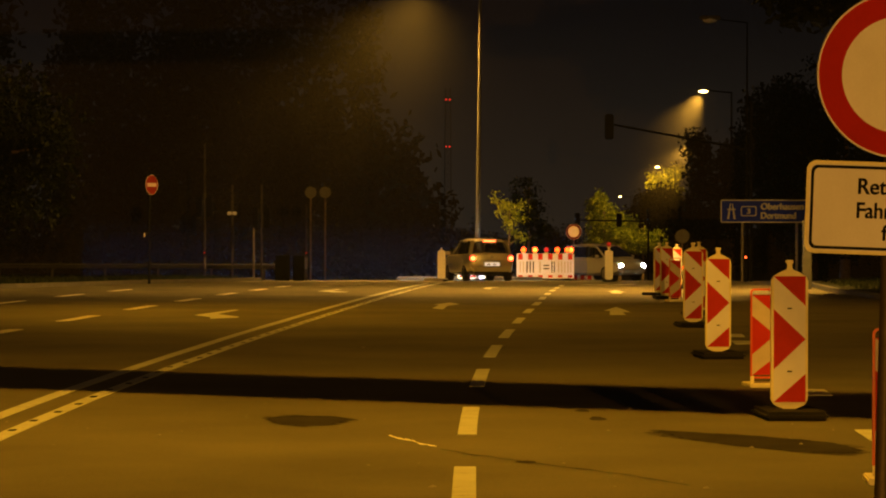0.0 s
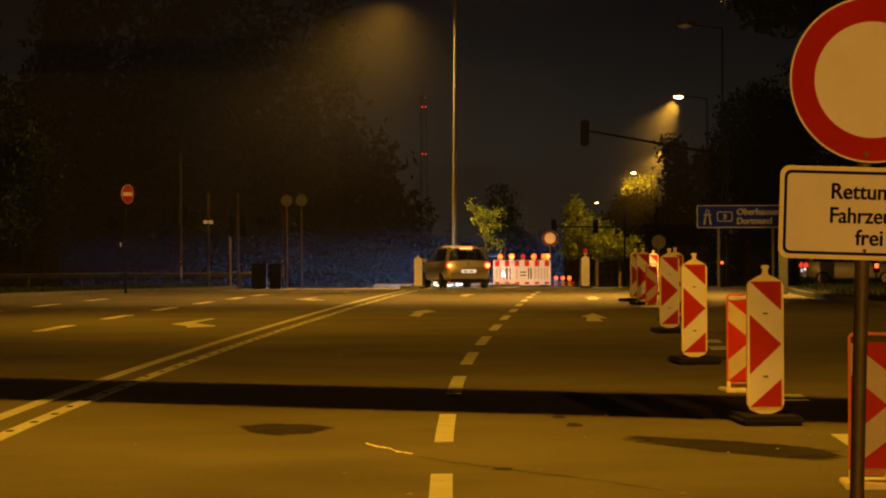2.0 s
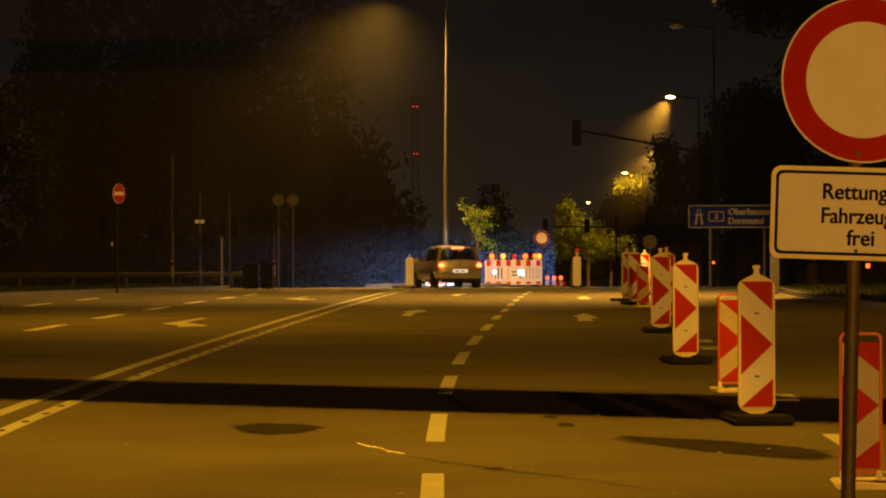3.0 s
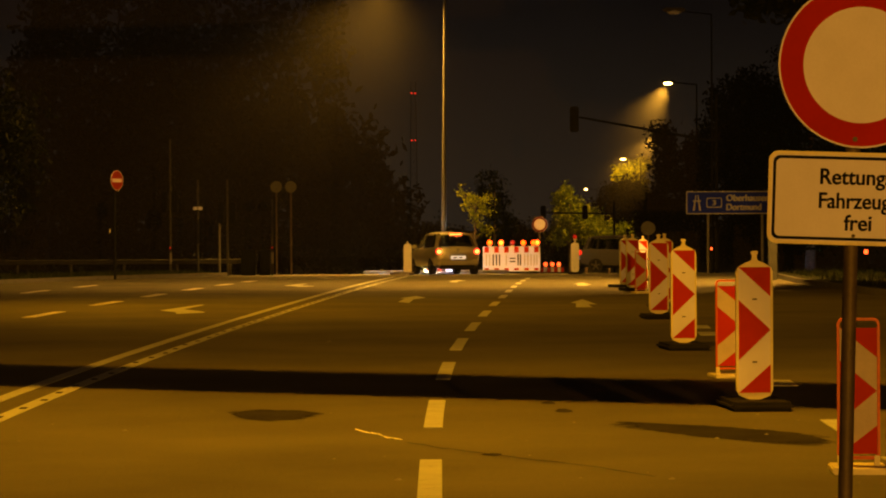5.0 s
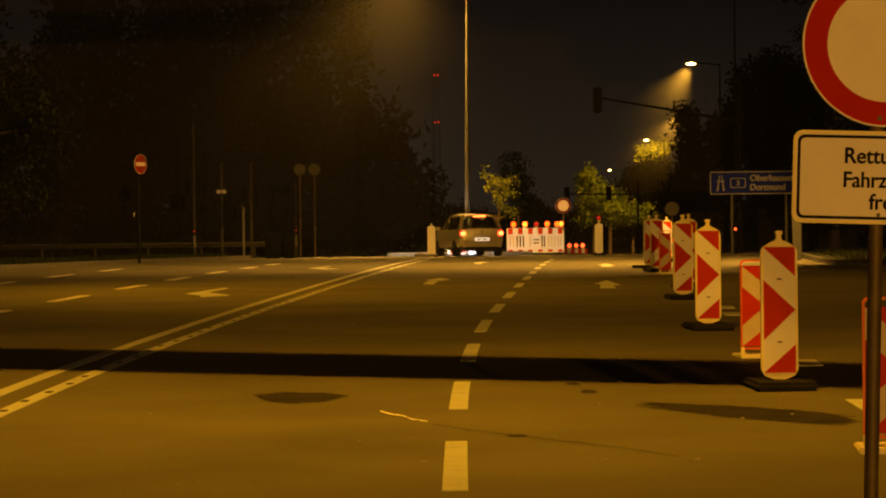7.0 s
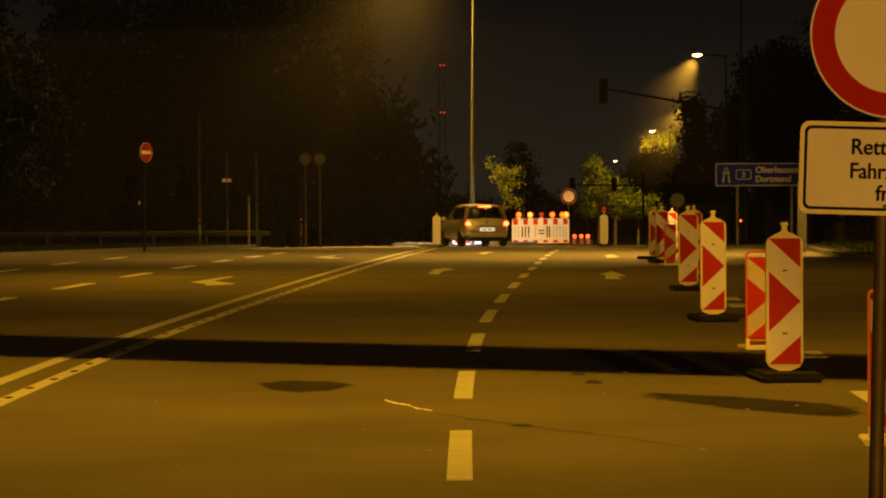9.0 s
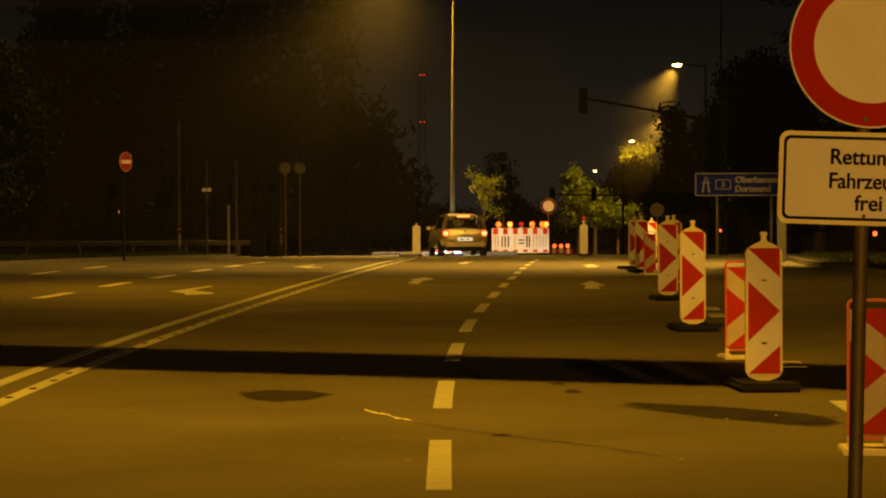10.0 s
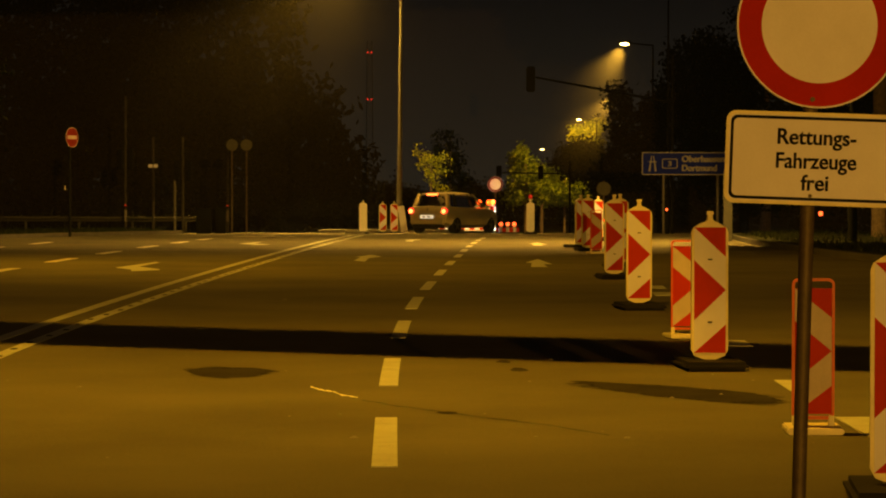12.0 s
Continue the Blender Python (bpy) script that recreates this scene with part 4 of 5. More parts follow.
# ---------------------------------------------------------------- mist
def mist(at, reach, gap, density, glow_shift=(0.0, 0.0), grain=0.30):
    """An almost clear sheet near a lamp that scatters a little light; its fade, tint and shift form the glow."""
    m = bpy.data.materials.new("glow_veil")
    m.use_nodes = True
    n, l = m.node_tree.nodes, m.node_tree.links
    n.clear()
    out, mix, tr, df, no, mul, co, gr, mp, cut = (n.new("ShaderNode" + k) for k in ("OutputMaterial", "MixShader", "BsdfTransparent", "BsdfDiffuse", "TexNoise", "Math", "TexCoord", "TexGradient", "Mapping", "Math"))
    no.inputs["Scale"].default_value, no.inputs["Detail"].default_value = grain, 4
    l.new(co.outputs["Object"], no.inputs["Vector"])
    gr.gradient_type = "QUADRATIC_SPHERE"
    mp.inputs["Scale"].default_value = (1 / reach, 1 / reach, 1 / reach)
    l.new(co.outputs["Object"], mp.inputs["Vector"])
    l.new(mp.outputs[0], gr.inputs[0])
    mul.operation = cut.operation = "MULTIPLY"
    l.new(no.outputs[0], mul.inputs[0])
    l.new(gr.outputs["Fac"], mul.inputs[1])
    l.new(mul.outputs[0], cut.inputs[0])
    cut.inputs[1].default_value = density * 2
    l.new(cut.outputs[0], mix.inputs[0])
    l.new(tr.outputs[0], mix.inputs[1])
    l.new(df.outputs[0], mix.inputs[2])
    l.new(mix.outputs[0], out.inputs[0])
    # warm lamp tint put into the veil's colour
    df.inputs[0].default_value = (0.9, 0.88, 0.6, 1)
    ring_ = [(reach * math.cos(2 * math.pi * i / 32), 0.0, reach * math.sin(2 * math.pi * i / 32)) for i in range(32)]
    low = gz(at[1]) + 0.6 - at[2] - glow_shift[1]
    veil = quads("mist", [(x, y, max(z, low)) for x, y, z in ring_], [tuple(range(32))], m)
    veil.location = (at[0] + glow_shift[0], at[1] + gap, at[2] + glow_shift[1])
    tagged(veil, "almost clear veil shaped as a street lamp's hazy glow", "mist", kind="stuff")


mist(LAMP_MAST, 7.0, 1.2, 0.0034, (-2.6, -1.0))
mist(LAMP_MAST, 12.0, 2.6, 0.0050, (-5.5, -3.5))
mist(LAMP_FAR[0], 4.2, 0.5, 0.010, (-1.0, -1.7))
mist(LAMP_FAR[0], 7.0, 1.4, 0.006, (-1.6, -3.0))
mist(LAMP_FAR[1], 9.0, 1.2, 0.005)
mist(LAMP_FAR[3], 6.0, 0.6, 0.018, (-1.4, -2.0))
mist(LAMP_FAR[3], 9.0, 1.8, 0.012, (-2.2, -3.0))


def ground_fog(x0, x1, y, top, density):
    """Low fog over the crossing, thinning upwards, that catches the beams of oncoming cars."""
    m = bpy.data.materials.new("ground_fog")
    m.use_nodes = True
    n, l = m.node_tree.nodes, m.node_tree.links
    n.clear()
    out, mix, tr, tl, no, mul, co, sep, ramp = (n.new("ShaderNode" + k) for k in ("OutputMaterial", "MixShader", "BsdfTransparent", "BsdfTranslucent", "TexNoise", "Math", "TexCoord", "SeparateXYZ", "ValToRGB"))
    no.inputs["Scale"].default_value, no.inputs["Detail"].default_value = 0.35, 3
    l.new(co.outputs["Object"], no.inputs["Vector"])
    l.new(co.outputs["Generated"], sep.inputs[0])
    l.new(sep.outputs["Z"], ramp.inputs[0])
    ramp.color_ramp.interpolation = "EASE"
    ramp.color_ramp.elements[0].color = (density * 2, density * 2, density * 2, 1)
    ramp.color_ramp.elements[1].color = (0, 0, 0, 1)
    mul.operation = "MULTIPLY"
    l.new(no.outputs[0], mul.inputs[0])
    l.new(ramp.outputs[0], mul.inputs[1])
    l.new(mul.outputs[0], mix.inputs[0])
    l.new(tr.outputs[0], mix.inputs[1])
    l.new(tl.outputs[0], mix.inputs[2])
    l.new(mix.outputs[0], out.inputs[0])
    tl.inputs[0].default_value = (0.13, 0.17, 0.24, 1)
    z = gz(y) + 0.02
    tagged(quads("mist", [(x0, y, z), (x1, y, z), (x1, y, z + top), (x0, y, z + top)], [(0, 1, 2, 3)], m),
           "low fog over the crossing lit by headlights", "mist", kind="stuff")


ground_fog(-14, 5.6, 114.3, 2.6, 0.30)

# wide, faint haze sheet in front of the woods, added to lift the dark tones
haze = bpy.data.materials.new("lift_sheet_far")
haze.use_nodes = True
hn, hk = haze.node_tree.nodes, haze.node_tree.links
hn.clear()
h_out, h_mix, h_tr, h_df = (hn.new("ShaderNode" + k) for k in ("OutputMaterial", "MixShader", "BsdfTransparent", "BsdfDiffuse"))
h_mix.inputs[0].default_value = 0.052
h_df.inputs[0].default_value = (0.8, 0.68, 0.42, 1)
hk.new(h_tr.outputs[0], h_mix.inputs[1])
hk.new(h_df.outputs[0], h_mix.inputs[2])
hk.new(h_mix.outputs[0], h_out.inputs[0])
tagged(quads("mist", [(-60, 140, gz(140) + 0.1), (60, 140, gz(140) + 0.1), (60, 140, 30), (-60, 140, 30)], [(0, 1, 2, 3)], haze),
       "faint haze sheet added to lift the dark woods", "mist", kind="stuff")

# near-clear bluish sheet added across the middle of the road to lift dark tones
near_lift = bpy.data.materials.new("lift_sheet_near")
near_lift.use_nodes = True
rn, rk = near_lift.node_tree.nodes, near_lift.node_tree.links
rn.clear()
r_out, r_mix, r_tr, r_df = (rn.new("ShaderNode" + k) for k in ("OutputMaterial", "MixShader", "BsdfTransparent", "BsdfDiffuse"))
r_mix.inputs[0].default_value = 0.010
rk.new(r_tr.outputs[0], r_mix.inputs[1])
rk.new(r_df.outputs[0], r_mix.inputs[2])
rk.new(r_mix.outputs[0], r_out.inputs[0])
r_df.inputs[0].default_value = (0.6, 0.75, 1.0, 1)
tagged(quads("mist", [(-40, 60, gz(60) + 0.05), (40, 60, gz(60) + 0.05), (40, 60, 20), (-40, 60, 20)], [(0, 1, 2, 3)], near_lift),
       "near-clear sheet added over the road to lift dark tones", "mist", kind="stuff")

# ---------------------------------------------------------------- trees
def leaf_cloud(name, blobs, count, size, seed, material, parent=None):
    """Many small leaf quads, in clumps on the shells of the given ellipsoids (centre, radii)."""
    rng = np.random.default_rng(seed)
    vol = np.array([b[1][0] * b[1][1] * b[1][2] for b in blobs]) ** 0.67
    pick = rng.choice(len(blobs), size=max(1, count // 14), p=vol / vol.sum())
    cen = np.array([blobs[i][0] for i in pick], float)
    rad = np.array([blobs[i][1] for i in pick], float)
    d = rng.normal(size=(len(pick), 3))
    d /= np.linalg.norm(d, axis=1)[:, None]
    r = rng.uniform(0.25, 1.0, len(pick)) ** 0.5 * rng.uniform(0.8, 1.12, len(pick))
    clump = cen + d * rad * r[:, None]
    at = np.repeat(clump, 14, axis=0) + rng.normal(size=(len(pick) * 14, 3)) * size * 1.5
    n = len(at)
    u = rng.normal(size=(n, 3))
    u /= np.linalg.norm(u, axis=1)[:, None]
    v = np.cross(u, rng.normal(size=(n, 3)))
    v /= np.linalg.norm(v, axis=1)[:, None] + 1e-9
    s = size * rng.uniform(0.6, 1.3, n)[:, None]
    verts = np.stack([at - u * s, at - v * s * 0.5, at + u * s, at + v * s * 0.5], 1).reshape(-1, 3)
    faces = np.arange(4 * n).reshape(-1, 4)
    return quads(name, verts.tolist(), faces.tolist(), material, parent)


def tree(x, y, top, blobs, label, count, size, seed, material=M_LEAF, trunk=0.12):
    """A tapered trunk with limbs, and a crown of leaf clumps; blobs lie relative to the foot."""
    t = thing("tree", place(x, y), label, "tree", "trees")
    rnd = random.Random(seed)
    bm = bmesh.new()
    low = min(b[0][2] - b[1][2] for b in blobs)
    rod(bm, (0, 0, -0.2), (0.03, 0, low + 0.3), trunk, trunk * 0.75, 10)
    rod(bm, (0.03, 0, low + 0.2), (0.06, 0.02, top * 0.85), trunk * 0.75, trunk * 0.2, 8)
    part("trunk", bm, M_BARK, t, smooth=True)
    for c, r in blobs[:6]:
        bm = bmesh.new()
        z = max(low, c[2] - r[2] * 0.9)
        a, b = Vector((0.04, 0, z)), Vector(c)
        m = (a + b) / 2 + Vector((rnd.uniform(-.1, .1), rnd.uniform(-.1, .1), 0.1)) * r[0]
        rod(bm, a, m, trunk * 0.45, trunk * 0.3, 6)
        rod(bm, m, b, trunk * 0.3, trunk * 0.08, 6)
        part("limb", bm, M_BARK, t)
    leaf_cloud("crown", blobs, count, size, seed, material, t)
    return t


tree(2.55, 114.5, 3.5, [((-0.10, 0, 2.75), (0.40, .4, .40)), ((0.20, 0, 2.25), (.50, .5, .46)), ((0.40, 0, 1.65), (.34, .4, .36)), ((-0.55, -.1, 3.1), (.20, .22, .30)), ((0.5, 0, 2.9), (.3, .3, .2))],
     "young street tree lit yellow-green by a lamp", 1000, 0.06, 11, M_LEAF_LIT, 0.05)
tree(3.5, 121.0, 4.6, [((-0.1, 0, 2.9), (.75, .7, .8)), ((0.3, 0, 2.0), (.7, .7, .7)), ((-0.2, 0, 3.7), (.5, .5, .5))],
     "dark street tree standing behind a lit one", 1500, 0.09, 22, M_LEAF_SHADE, 0.07)
tree(11.7, 172, 4.0, [((0, 0, 2.55), (1.15, 1.1, .65)), ((-.8, 0, 2.35), (.7, .8, .5)), ((.8, 0, 2.5), (.65, .8, .45))],
     "small street tree with a flat crown and thin trunk", 2600, 0.11, 12, trunk=0.08)
tree(9.3, 170, 6.0, [((0, 0, 3.7), (1.0, 1, 1.2)), ((-.3, 0, 4.6), (.5, .7, .7)), ((.7, 0, 2.8), (.9, .8, .7)), ((-.6, 0, 2.4), (.7, .8, .7))],
     "yellowish street tree lit by a lamp", 3600, 0.11, 13)
tree(10.6, 176, 5.2, [((0, 0, 3.4), (1.1, 1, .9)), ((.6, 0, 2.5), (.9, .8, .6))], "street tree in the lamp light", 2600, 0.11, 14)
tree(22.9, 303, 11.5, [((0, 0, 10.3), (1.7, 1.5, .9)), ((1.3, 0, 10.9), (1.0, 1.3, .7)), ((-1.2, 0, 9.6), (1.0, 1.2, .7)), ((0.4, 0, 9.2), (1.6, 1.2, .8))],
     "street tree lit from above by a lamp", 1500, 0.20, 15, M_LEAF_LIT, 0.2)
# dark lower body under the lit crown, shaded by its near-black leaves
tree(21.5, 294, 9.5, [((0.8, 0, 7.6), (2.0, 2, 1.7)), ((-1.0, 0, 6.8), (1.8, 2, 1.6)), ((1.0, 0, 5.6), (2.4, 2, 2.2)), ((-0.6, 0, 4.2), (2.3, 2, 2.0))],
     "tall dark street tree beyond the lamps", 9000, 0.22, 23, M_LEAF_SHADE, 0.22)
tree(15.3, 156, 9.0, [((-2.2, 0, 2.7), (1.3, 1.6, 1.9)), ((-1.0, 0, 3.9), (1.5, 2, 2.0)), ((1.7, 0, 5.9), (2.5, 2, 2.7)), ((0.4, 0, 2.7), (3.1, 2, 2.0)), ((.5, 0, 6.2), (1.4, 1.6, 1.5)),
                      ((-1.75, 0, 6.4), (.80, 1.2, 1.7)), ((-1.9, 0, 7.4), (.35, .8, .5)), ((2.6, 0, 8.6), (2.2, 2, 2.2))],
     "tall dark tree by the far road", 19000, 0.15, 16, M_LEAF_SHADE, 0.25)
tree(5.65, 139, 1.5, [((0, 0, .75), (.40, .4, .45)), ((0.2, 0, 1.15), (.25, .3, .25))], "small lit shrub beyond the barrier", 420, 0.06, 24, M_LEAF_LIT, 0.03)
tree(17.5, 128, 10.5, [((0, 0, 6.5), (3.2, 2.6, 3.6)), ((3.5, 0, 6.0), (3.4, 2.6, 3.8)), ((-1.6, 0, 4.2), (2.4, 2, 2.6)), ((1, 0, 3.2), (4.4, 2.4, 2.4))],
     "tall dark tree on the verge", 18000, 0.14, 17, M_LEAF_SHADE, 0.28)
# western clumps hang out of view, added to cast shade on the lane
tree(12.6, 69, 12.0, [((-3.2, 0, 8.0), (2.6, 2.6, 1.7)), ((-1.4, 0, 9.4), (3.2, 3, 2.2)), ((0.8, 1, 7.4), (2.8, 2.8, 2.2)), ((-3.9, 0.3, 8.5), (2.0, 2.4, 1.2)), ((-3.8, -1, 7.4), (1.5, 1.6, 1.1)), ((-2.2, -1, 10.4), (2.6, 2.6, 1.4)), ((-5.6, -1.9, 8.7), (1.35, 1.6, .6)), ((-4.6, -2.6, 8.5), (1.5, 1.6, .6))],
     "large dark tree overhanging the closed lane", 42000, 0.13, 18, M_LEAF_SHADE, 0.26)
# crown out of view, added to keep lamp light off the verge
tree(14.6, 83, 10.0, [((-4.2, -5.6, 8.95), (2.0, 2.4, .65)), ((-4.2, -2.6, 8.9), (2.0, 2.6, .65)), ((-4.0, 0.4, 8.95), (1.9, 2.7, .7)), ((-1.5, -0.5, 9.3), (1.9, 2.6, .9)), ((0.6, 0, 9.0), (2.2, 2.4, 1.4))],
     "unseen tree added to shade the east verge", 22000, 0.16, 21, M_LEAF_SHADE, 0.24)
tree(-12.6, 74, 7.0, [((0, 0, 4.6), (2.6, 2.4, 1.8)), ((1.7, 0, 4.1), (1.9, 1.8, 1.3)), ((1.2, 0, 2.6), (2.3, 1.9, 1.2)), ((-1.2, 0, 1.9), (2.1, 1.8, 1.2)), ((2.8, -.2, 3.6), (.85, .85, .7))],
     "broad bushy tree on the west verge", 11000, 0.085, 19, M_LEAF_SHADE, 0.18)

# dark woods behind the crossing
rng_w = random.Random(5)
wood = []
for i in range(34):
    x = -46 + 2.4 * i + rng_w.uniform(-1, 1)
    if -1 < x < 17:
        continue
    y = 150 + rng_w.uniform(-8, 25)
    h = rng_w.uniform(15.0, 19.0) if x < -4.5 else rng_w.uniform(5.0, 9.0)
    wood.append(((x, y, gz(y) + h * 0.55), (2.4, 2.2, h * 0.6)))
    if x < -4.5:
        wood.append(((x + 1.2, y + 14, gz(y) + 5.0), (2.8, 2.2, 6.5)))
for i in range(26):
    x = -8 + 2.6 * i + rng_w.uniform(-1, 1)
    y = 420 + rng_w.uniform(-20, 30)
    wood.append(((x, y, gz(y) + 2.5), (3.0, 2.4, rng_w.uniform(2.5, 4.5))))
tagged(leaf_cloud("far_woods", wood, 150000, 0.28, 21, M_LEAF_SHADE), "dark woods behind the crossing at night", "trees", kind="stuff")

# rough grass on the verges
rg = np.random.default_rng(8)
gv, gf = [], []
for k in range(7000):
    if k % 3:
        y = rg.uniform(62, 105)
        x = np.interp(y, [60, 66, 74, 88, 96, 100.5, 106], [-17.5, -13.8, -11.6, -9.3, -7.6, -6.7, -9]) - rg.exponential(2.2)
    else:
        y = rg.uniform(33, 98)
        x = np.interp(y, [31, 40, 54, 70, 86, 96, 101], [11, 9.5, 9.1, 9.7, 11.1, 14, 18.5]) + rg.exponential(2.0)
    z, h, a = gz(y) + 0.10, rg.uniform(0.05, 0.16), rg.uniform(0, 6.28)
    dx, dy = 0.02 * math.cos(a), 0.02 * math.sin(a)
    i = len(gv)
    gv += [(x - dx, y - dy, z), (x + dx, y + dy, z), (x + rg.uniform(-.05, .05), y + rg.uniform(-.05, .05), z + h)]
    gf.append((i, i + 1, i + 2))
tagged(quads("grass", [tuple(float(c) for c in v) for v in gv], gf, M_GRASS), "rough dark grass on the verges", "grass", kind="stuff")


# ---------------------------------------------------------------- cars
def car(name, label, paint, L=3.95, W=1.68, H=1.47, tail=None, tail_high=None, head=None, lamp_r=0.062):
    """A small hatchback, nose to +y, origin on the ground below its middle."""
    c = thing(name, Matrix.Identity(4), label, "car")
    hl, hw = L / 2, W / 2
    # stations: y, half width at sill, at waist, height of sill, waist line
    low = [(-hl, 0.72, 0.80, 0.42, 0.78), (-hl + 0.05, 0.82, 0.90, 0.32, 0.93), (-hl + 0.30, 0.93, 0.98, 0.24, 0.96), (-1.0, 0.97, 1.0, 0.22, 0.94), (0, 0.97, 1.0, 0.20, 0.92),
           (0.9, 0.97, 1.0, 0.22, 0.90), (1.35, 0.96, 0.99, 0.24, 0.86), (hl - 0.30, 0.92, 0.95, 0.24, 0.76), (hl - 0.06, 0.80, 0.84, 0.30, 0.64), (hl, 0.66, 0.68, 0.38, 0.54)]
    bm = bmesh.new()
    rings = []
    for y, a, b, z0, z1 in low:
        prof = [(0, z0), (0.75 * a, z0), (a, z0 + 0.10), (b, (z0 + z1) * 0.5), (b * 0.985, z1 - 0.14), (b * 0.955, z1), (b * 0.6, z1 + 0.03), (0, z1 + 0.045)]
        pts = [(x * hw, z) for x, z in prof] + [(-x * hw, z) for x, z in prof[-2:0:-1]]
        rings.append([bm.verts.new((x, y, z)) for x, z in pts])
    n = len(rings[0])
    for p, q in zip(rings, rings[1:]):
        for i in range(n):
            j = (i + 1) % n
            bm.faces.new((p[i], p[j], q[j], q[i]))
    bm.faces.new(rings[0])
    bm.faces.new(rings[-1][::-1])
    part("body", bm, paint, c, smooth=True)
    # greenhouse: roof, pillars and glass
    belt, top = 0.94, H
    foot = [(-hl + 0.10, 0.80), (-hl + 0.45, 0.90), (0.35, 0.90), (1.15, 0.80)]
    head_ = [(-hl + 0.42, 0.68), (-hl + 0.75, 0.72), (0.02, 0.72), (0.26, 0.66)]
    bm = bmesh.new()
    roof = []
    for y, k, dz in ((-hl + 0.34, 0.66, -0.05), (-hl + 0.55, 0.71, -0.01), (-0.6, 0.735, 0.02), (0.0, 0.725, 0.0), (0.28, 0.66, -0.05)):
        roof.append([bm.verts.new((s * k * hw, y, top + dz - drop)) for s, drop in ((-1.0, 0.075), (-0.85, 0.015), (-0.4, -0.012), (0.4, -0.012), (0.85, 0.015), (1.0, 0.075))])
    for p, q in zip(roof, roof[1:]):
        for i in range(5):
            bm.faces.new((p[i], p[i + 1], q[i + 1], q[i]))
    res = bmesh.ops.extrude_face_region(bm, geom=bm.faces[:])
    bmesh.ops.translate(bm, vec=(0, 0, -0.04), verts=[v for v in res["geom"] if isinstance(v, bmesh.types.BMVert)])
    part("roof", bm, paint, c, smooth=True)
    zt = top - 0.07
    for s in (-1, 1):
        for k, (fy, fx, hy, hx, r) in enumerate(((-hl + 0.22, 0.84, -hl + 0.42, 0.665, 0.085), (-hl + 0.72, 0.895, -hl + 0.80, 0.71, 0.05), (-0.15, 0.895, -0.20, 0.72, 0.032), (1.10, 0.82, 0.26, 0.655, 0.035))):
            bm = bmesh.new()
            rod(bm, (s * fx * hw, fy, belt - 0.05), (s * hx * hw, hy, zt), r, r, 8)
            part("pillar", bm, M_DARK if k in (1, 2) else paint, c, smooth=True)
        for (y0, t0, y1, t1) in ((-hl + 0.74, -hl + 0.82, -0.17, -0.22), (-0.12, -0.17, 1.02, 0.24), (-hl + 0.30, -hl + 0.46, -hl + 0.70, -hl + 0.78)):
            bm = bmesh.new()
            a = 0.885 * hw * s
            b = 0.705 * hw * s
            fs = [bm.verts.new(p) for p in ((a, y0, belt - 0.02), (a, y1, belt - 0.02), (b, t1, zt), (b, t0, zt))]
            bm.faces.new(fs)
            w = part("side_window", bm, M_GLASS, c, "tinted side window")
            w.visible_shadow = False
    for nm, (yb, xb, yt, xt) in (("rear_window", (-hl + 0.13, 0.78, -hl + 0.37, 0.655)), ("windscreen", (1.14, 0.80, 0.28, 0.65))):
        bm = bmesh.new()
        fs = [bm.verts.new(p) for p in ((-xb * hw, yb, belt + 0.03), (xb * hw, yb, belt + 0.03), (xt * hw, yt, zt), (-xt * hw, yt, zt))]
        bm.faces.new(fs)
        part(nm, bm, M_GLASS, c, "dark tinted glass").visible_shadow = False
    for x in (-0.38, 0.38):
        for y in (0.15, -0.85):
            bm = bmesh.new()
            box(bm, (x * hw / 0.84, y, 0.86), (0.46, 0.14, 0.50))
            box(bm, (x * hw / 0.84, y, 1.20), (0.26, 0.10, 0.17))
            part("seat", bm, M_SEAT, c, bevel=0.03)
    bm = bmesh.new()
    box(bm, (0, 0.05, 0.55), (W * 0.86, L * 0.62, 0.5))
    part("cabin_floor", bm, M_SEAT, c)
    # bumpers, plates, lamps
    bm = bmesh.new()
    box(bm, (0, -hl + 0.02, 0.43), (W * 0.84, 0.16, 0.24))
    part("rear_bumper", bm, paint, c, bevel=0.06, smooth=True)
    bm = bmesh.new()
    box(bm, (0, -hl + 0.04, 0.27), (W * 0.76, 0.16, 0.14))
    part("rear_skirt", bm, M_RUBBER, c, bevel=0.03)
    bm = bmesh.new()
    box(bm, (0, hl - 0.03, 0.40), (W * 0.72, 0.16, 0.20))
    part("front_bumper", bm, paint, c, bevel=0.06, smooth=True)
    bm = bmesh.new()
    box(bm, (0, -hl - 0.066, 0.60), (0.52, 0.02, 0.115))
    pl = part("number_plate", bm, M_PLATE_LIT, c, "white number plate with a built-in glow", bevel=0.004)
    for x in (-0.12, 0.09):
        bm = bmesh.new()
        box(bm, (x, -hl - 0.0775, 0.595), (0.13, 0.002, 0.035))
        part("plate_bar", bm, M_BLACK, pl)
    for s in (-1, 1):
        bm = bmesh.new()
        box(bm, (s * hw * 0.80, -hl + 0.05, 0.815), (0.20, 0.20, 0.21))
        lamp = part("tail_light", bm, M_TAIL_DIM, c, "red tail light cluster", bevel=0.04)
        bm = bmesh.new()
        bmesh.ops.create_uvsphere(bm, u_segments=14, v_segments=8, radius=0.078, matrix=Matrix.Translation((s * hw * 0.80, -hl - 0.045, 0.80)) @ Matrix.Diagonal((1.1, 0.4, 1, 1)))
        part("lit_lens", bm, tail or M_TAIL, lamp, smooth=True)
        bm = bmesh.new()
        box(bm, (s * hw * 0.66, hl - 0.13, 0.60), (0.34, 0.16, 0.15))
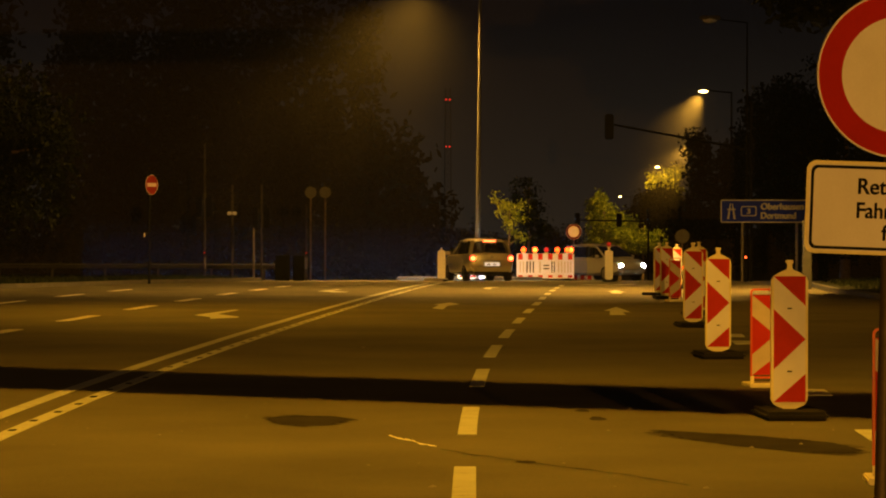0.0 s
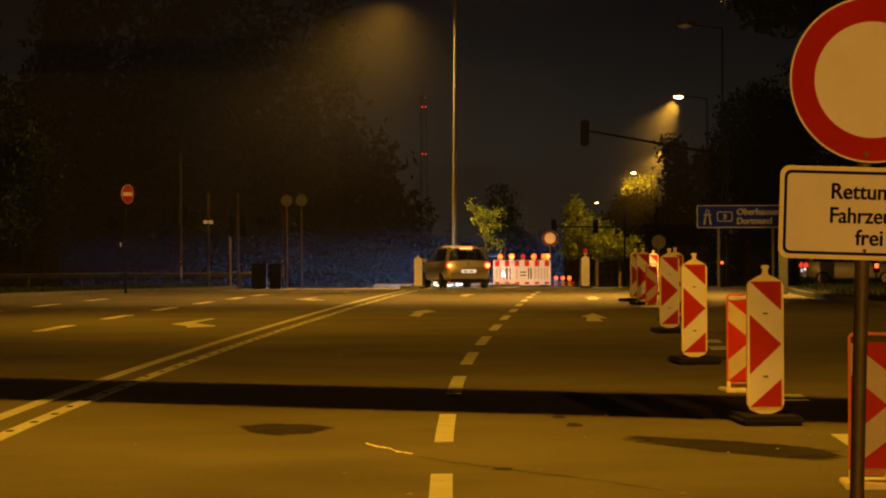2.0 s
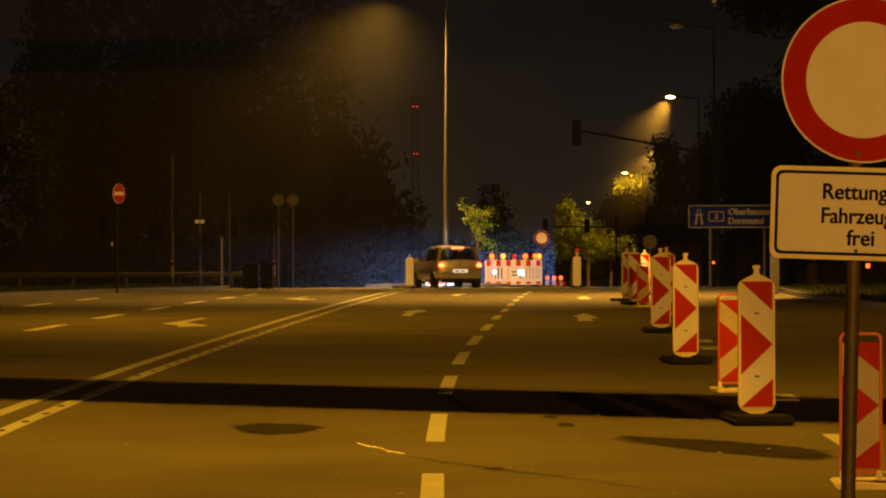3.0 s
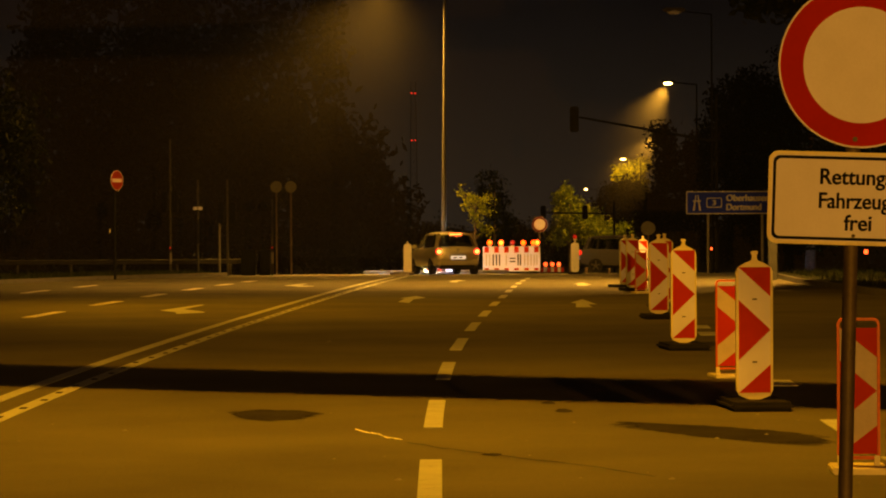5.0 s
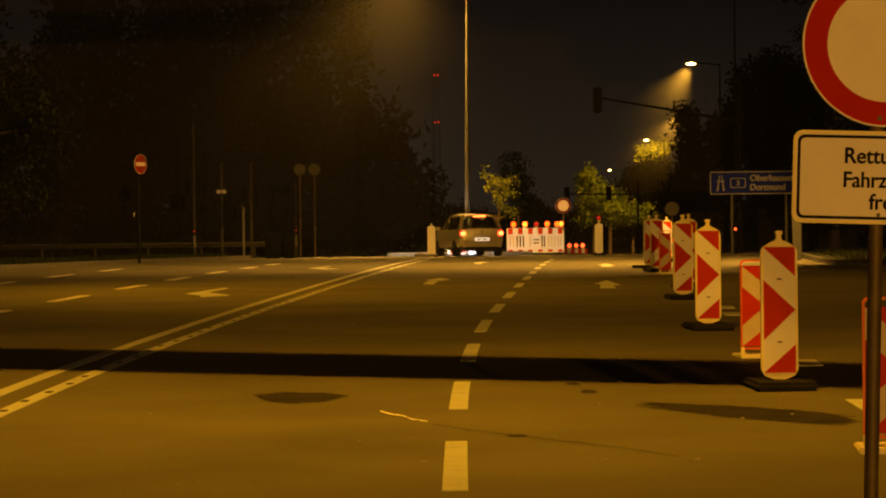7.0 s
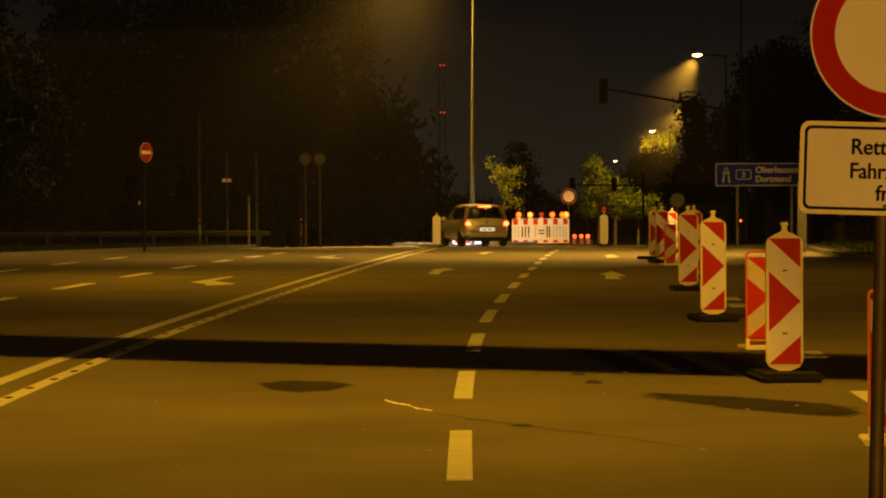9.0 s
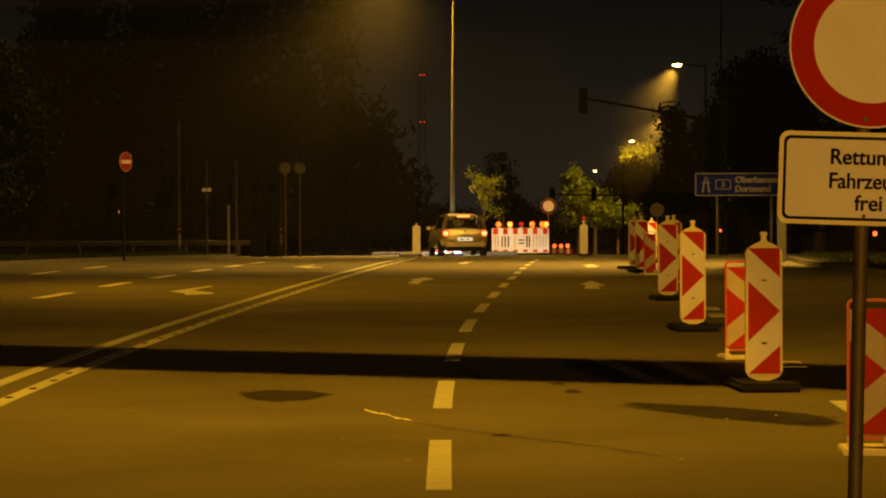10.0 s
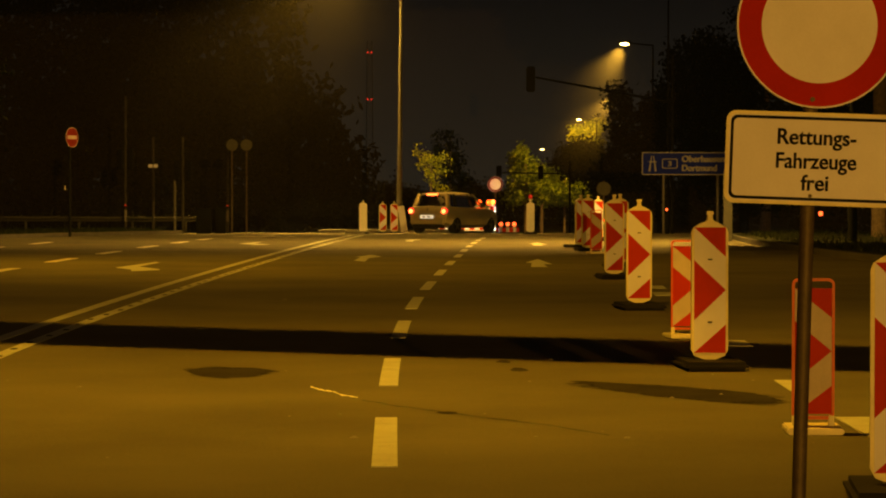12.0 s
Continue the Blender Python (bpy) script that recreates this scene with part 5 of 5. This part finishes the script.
        lamp = part("headlight", bm, M_RIM, c, "clear headlight", bevel=0.04)
        bm = bmesh.new()
        disc(bm, (s * hw * 0.66, 0.60), lamp_r, hl - 0.046, hl - 0.032, 16)
        part("lit_lens", bm, head or M_HEAD, lamp)
        bm = bmesh.new()
        ring(bm, (s * hw * 0.66, 0.60), lamp_r + 0.001, lamp_r + 0.015, hl - 0.06, hl + (0.03 if lamp_r < 0.07 else 0.0), 20)
        part("reflector_tube", bm, M_DARK, lamp)
        bm = bmesh.new()
        box(bm, (s * (hw + 0.06), 0.78, 0.98), (0.17, 0.09, 0.13))
        part("mirror", bm, paint, c, bevel=0.03)
        for y in (-hl + 0.68, hl - 0.76):
            bm = bmesh.new()
            rod(bm, (s * (hw - 0.20), y, 0.30), (s * (hw - 0.005), y, 0.30), 0.30, seg=28)
            wh = part("wheel", bm, M_RUBBER, c, "black tyre", bevel=0.02, smooth=True)
            bm = bmesh.new()
            for k in range(5):
                q = Matrix.Translation((s * (hw + 0.002), y, 0.30)) @ Matrix.Rotation(2 * math.pi * k / 5, 4, "X")
                box(bm, (0, 0, 0.10), (0.012, 0.06, 0.18), q)
            part("rim", bm, M_RIM if paint is M_SILVER else M_VERGE_POST, wh)
            bm = bmesh.new()
            rod(bm, (s * (hw - 0.012), y, 0.30), (s * (hw + 0.003), y, 0.30), 0.20, seg=24)
            part("hub_plate", bm, M_RIM if paint is M_SILVER else M_DARK, wh)
        bm = bmesh.new()
        box(bm, (s * (hw + 0.001), -0.42, 0.83), (0.025, 0.16, 0.025))
        part("door_handle", bm, paint, c)
    if tail_high:
        bm = bmesh.new()
        box(bm, (0, -hl + 0.315, H - 0.075), (0.42, 0.05, 0.045))
        part("high_brake_light", bm, tail_high, c, "lit high brake light", bevel=0.008)
    bm = bmesh.new()
    disc(bm, (0, 0.86), 0.05, -hl - 0.012, -hl + 0.02, 18)
    part("badge", bm, M_RIM, c)
    return c


hatch = car("hatchback", "champagne hatchback with lit tail lights waiting at the barrier", M_GOLD, tail_high=M_TAIL, head=M_HEAD_STRONG)
white_car = car("white_car", "pale silver hatchback with lit headlights on the cross street", M_SILVER, tail=M_TAIL_DIM, lamp_r=0.10)
dark_car = car("grey_car", "grey hatchback with lit headlights on the cross street", M_DARKCAR, head=M_HEAD_BLUE, lamp_r=0.10)


def motions():
    def rear(x, y, turn):
        """Pose from the middle of the rear bumper."""
        a = radians(turn)
        cx, cy = x - 1.975 * math.sin(a), y + 1.975 * math.cos(a)
        return pose(cx, cy, gz(cy), -0.4, 0, turn)

    walk(hatch, [(0, rear(1.68, 101.0, 13)), (9.2, rear(1.68, 101.0, 13)), (9.6, rear(1.72, 101.0, 11)), (10, rear(1.62, 101.3, 7)), (10.5, rear(1.46, 101.8, -2)), (11, rear(1.52, 102.5, -12)),
                 (11.5, rear(1.74, 103.4, -22)), (12, rear(2.24, 104.4, -31))])

    def at(x, y, turn):
        return pose(x, y, gz(y), 0, 0, turn)

    walk(white_car, [(0, at(6.5, 119.2, -146)), (0.7, at(10.0, 117.3, -108)), (1.5, at(14.4, 117, -93)), (2.5, at(20.2, 117, -90)), (6, at(42, 117, -90)), (12, at(78, 117, -90))])
    walk(dark_car, [(0, at(2.2, 152, 180)), (1.5, at(2.7, 136, 182)), (2.4, at(3.3, 127, 184)), (3.2, at(3.7, 122.8, 200)), (4.0, at(5.2, 120, 232)), (4.8, at(8.0, 118.2, 256)),
                    (6, at(14.3, 117.2, 268)), (6.5, at(17.5, 117, 270)), (9, at(36, 117, 270)), (12, at(60, 117, 270))])


motions()
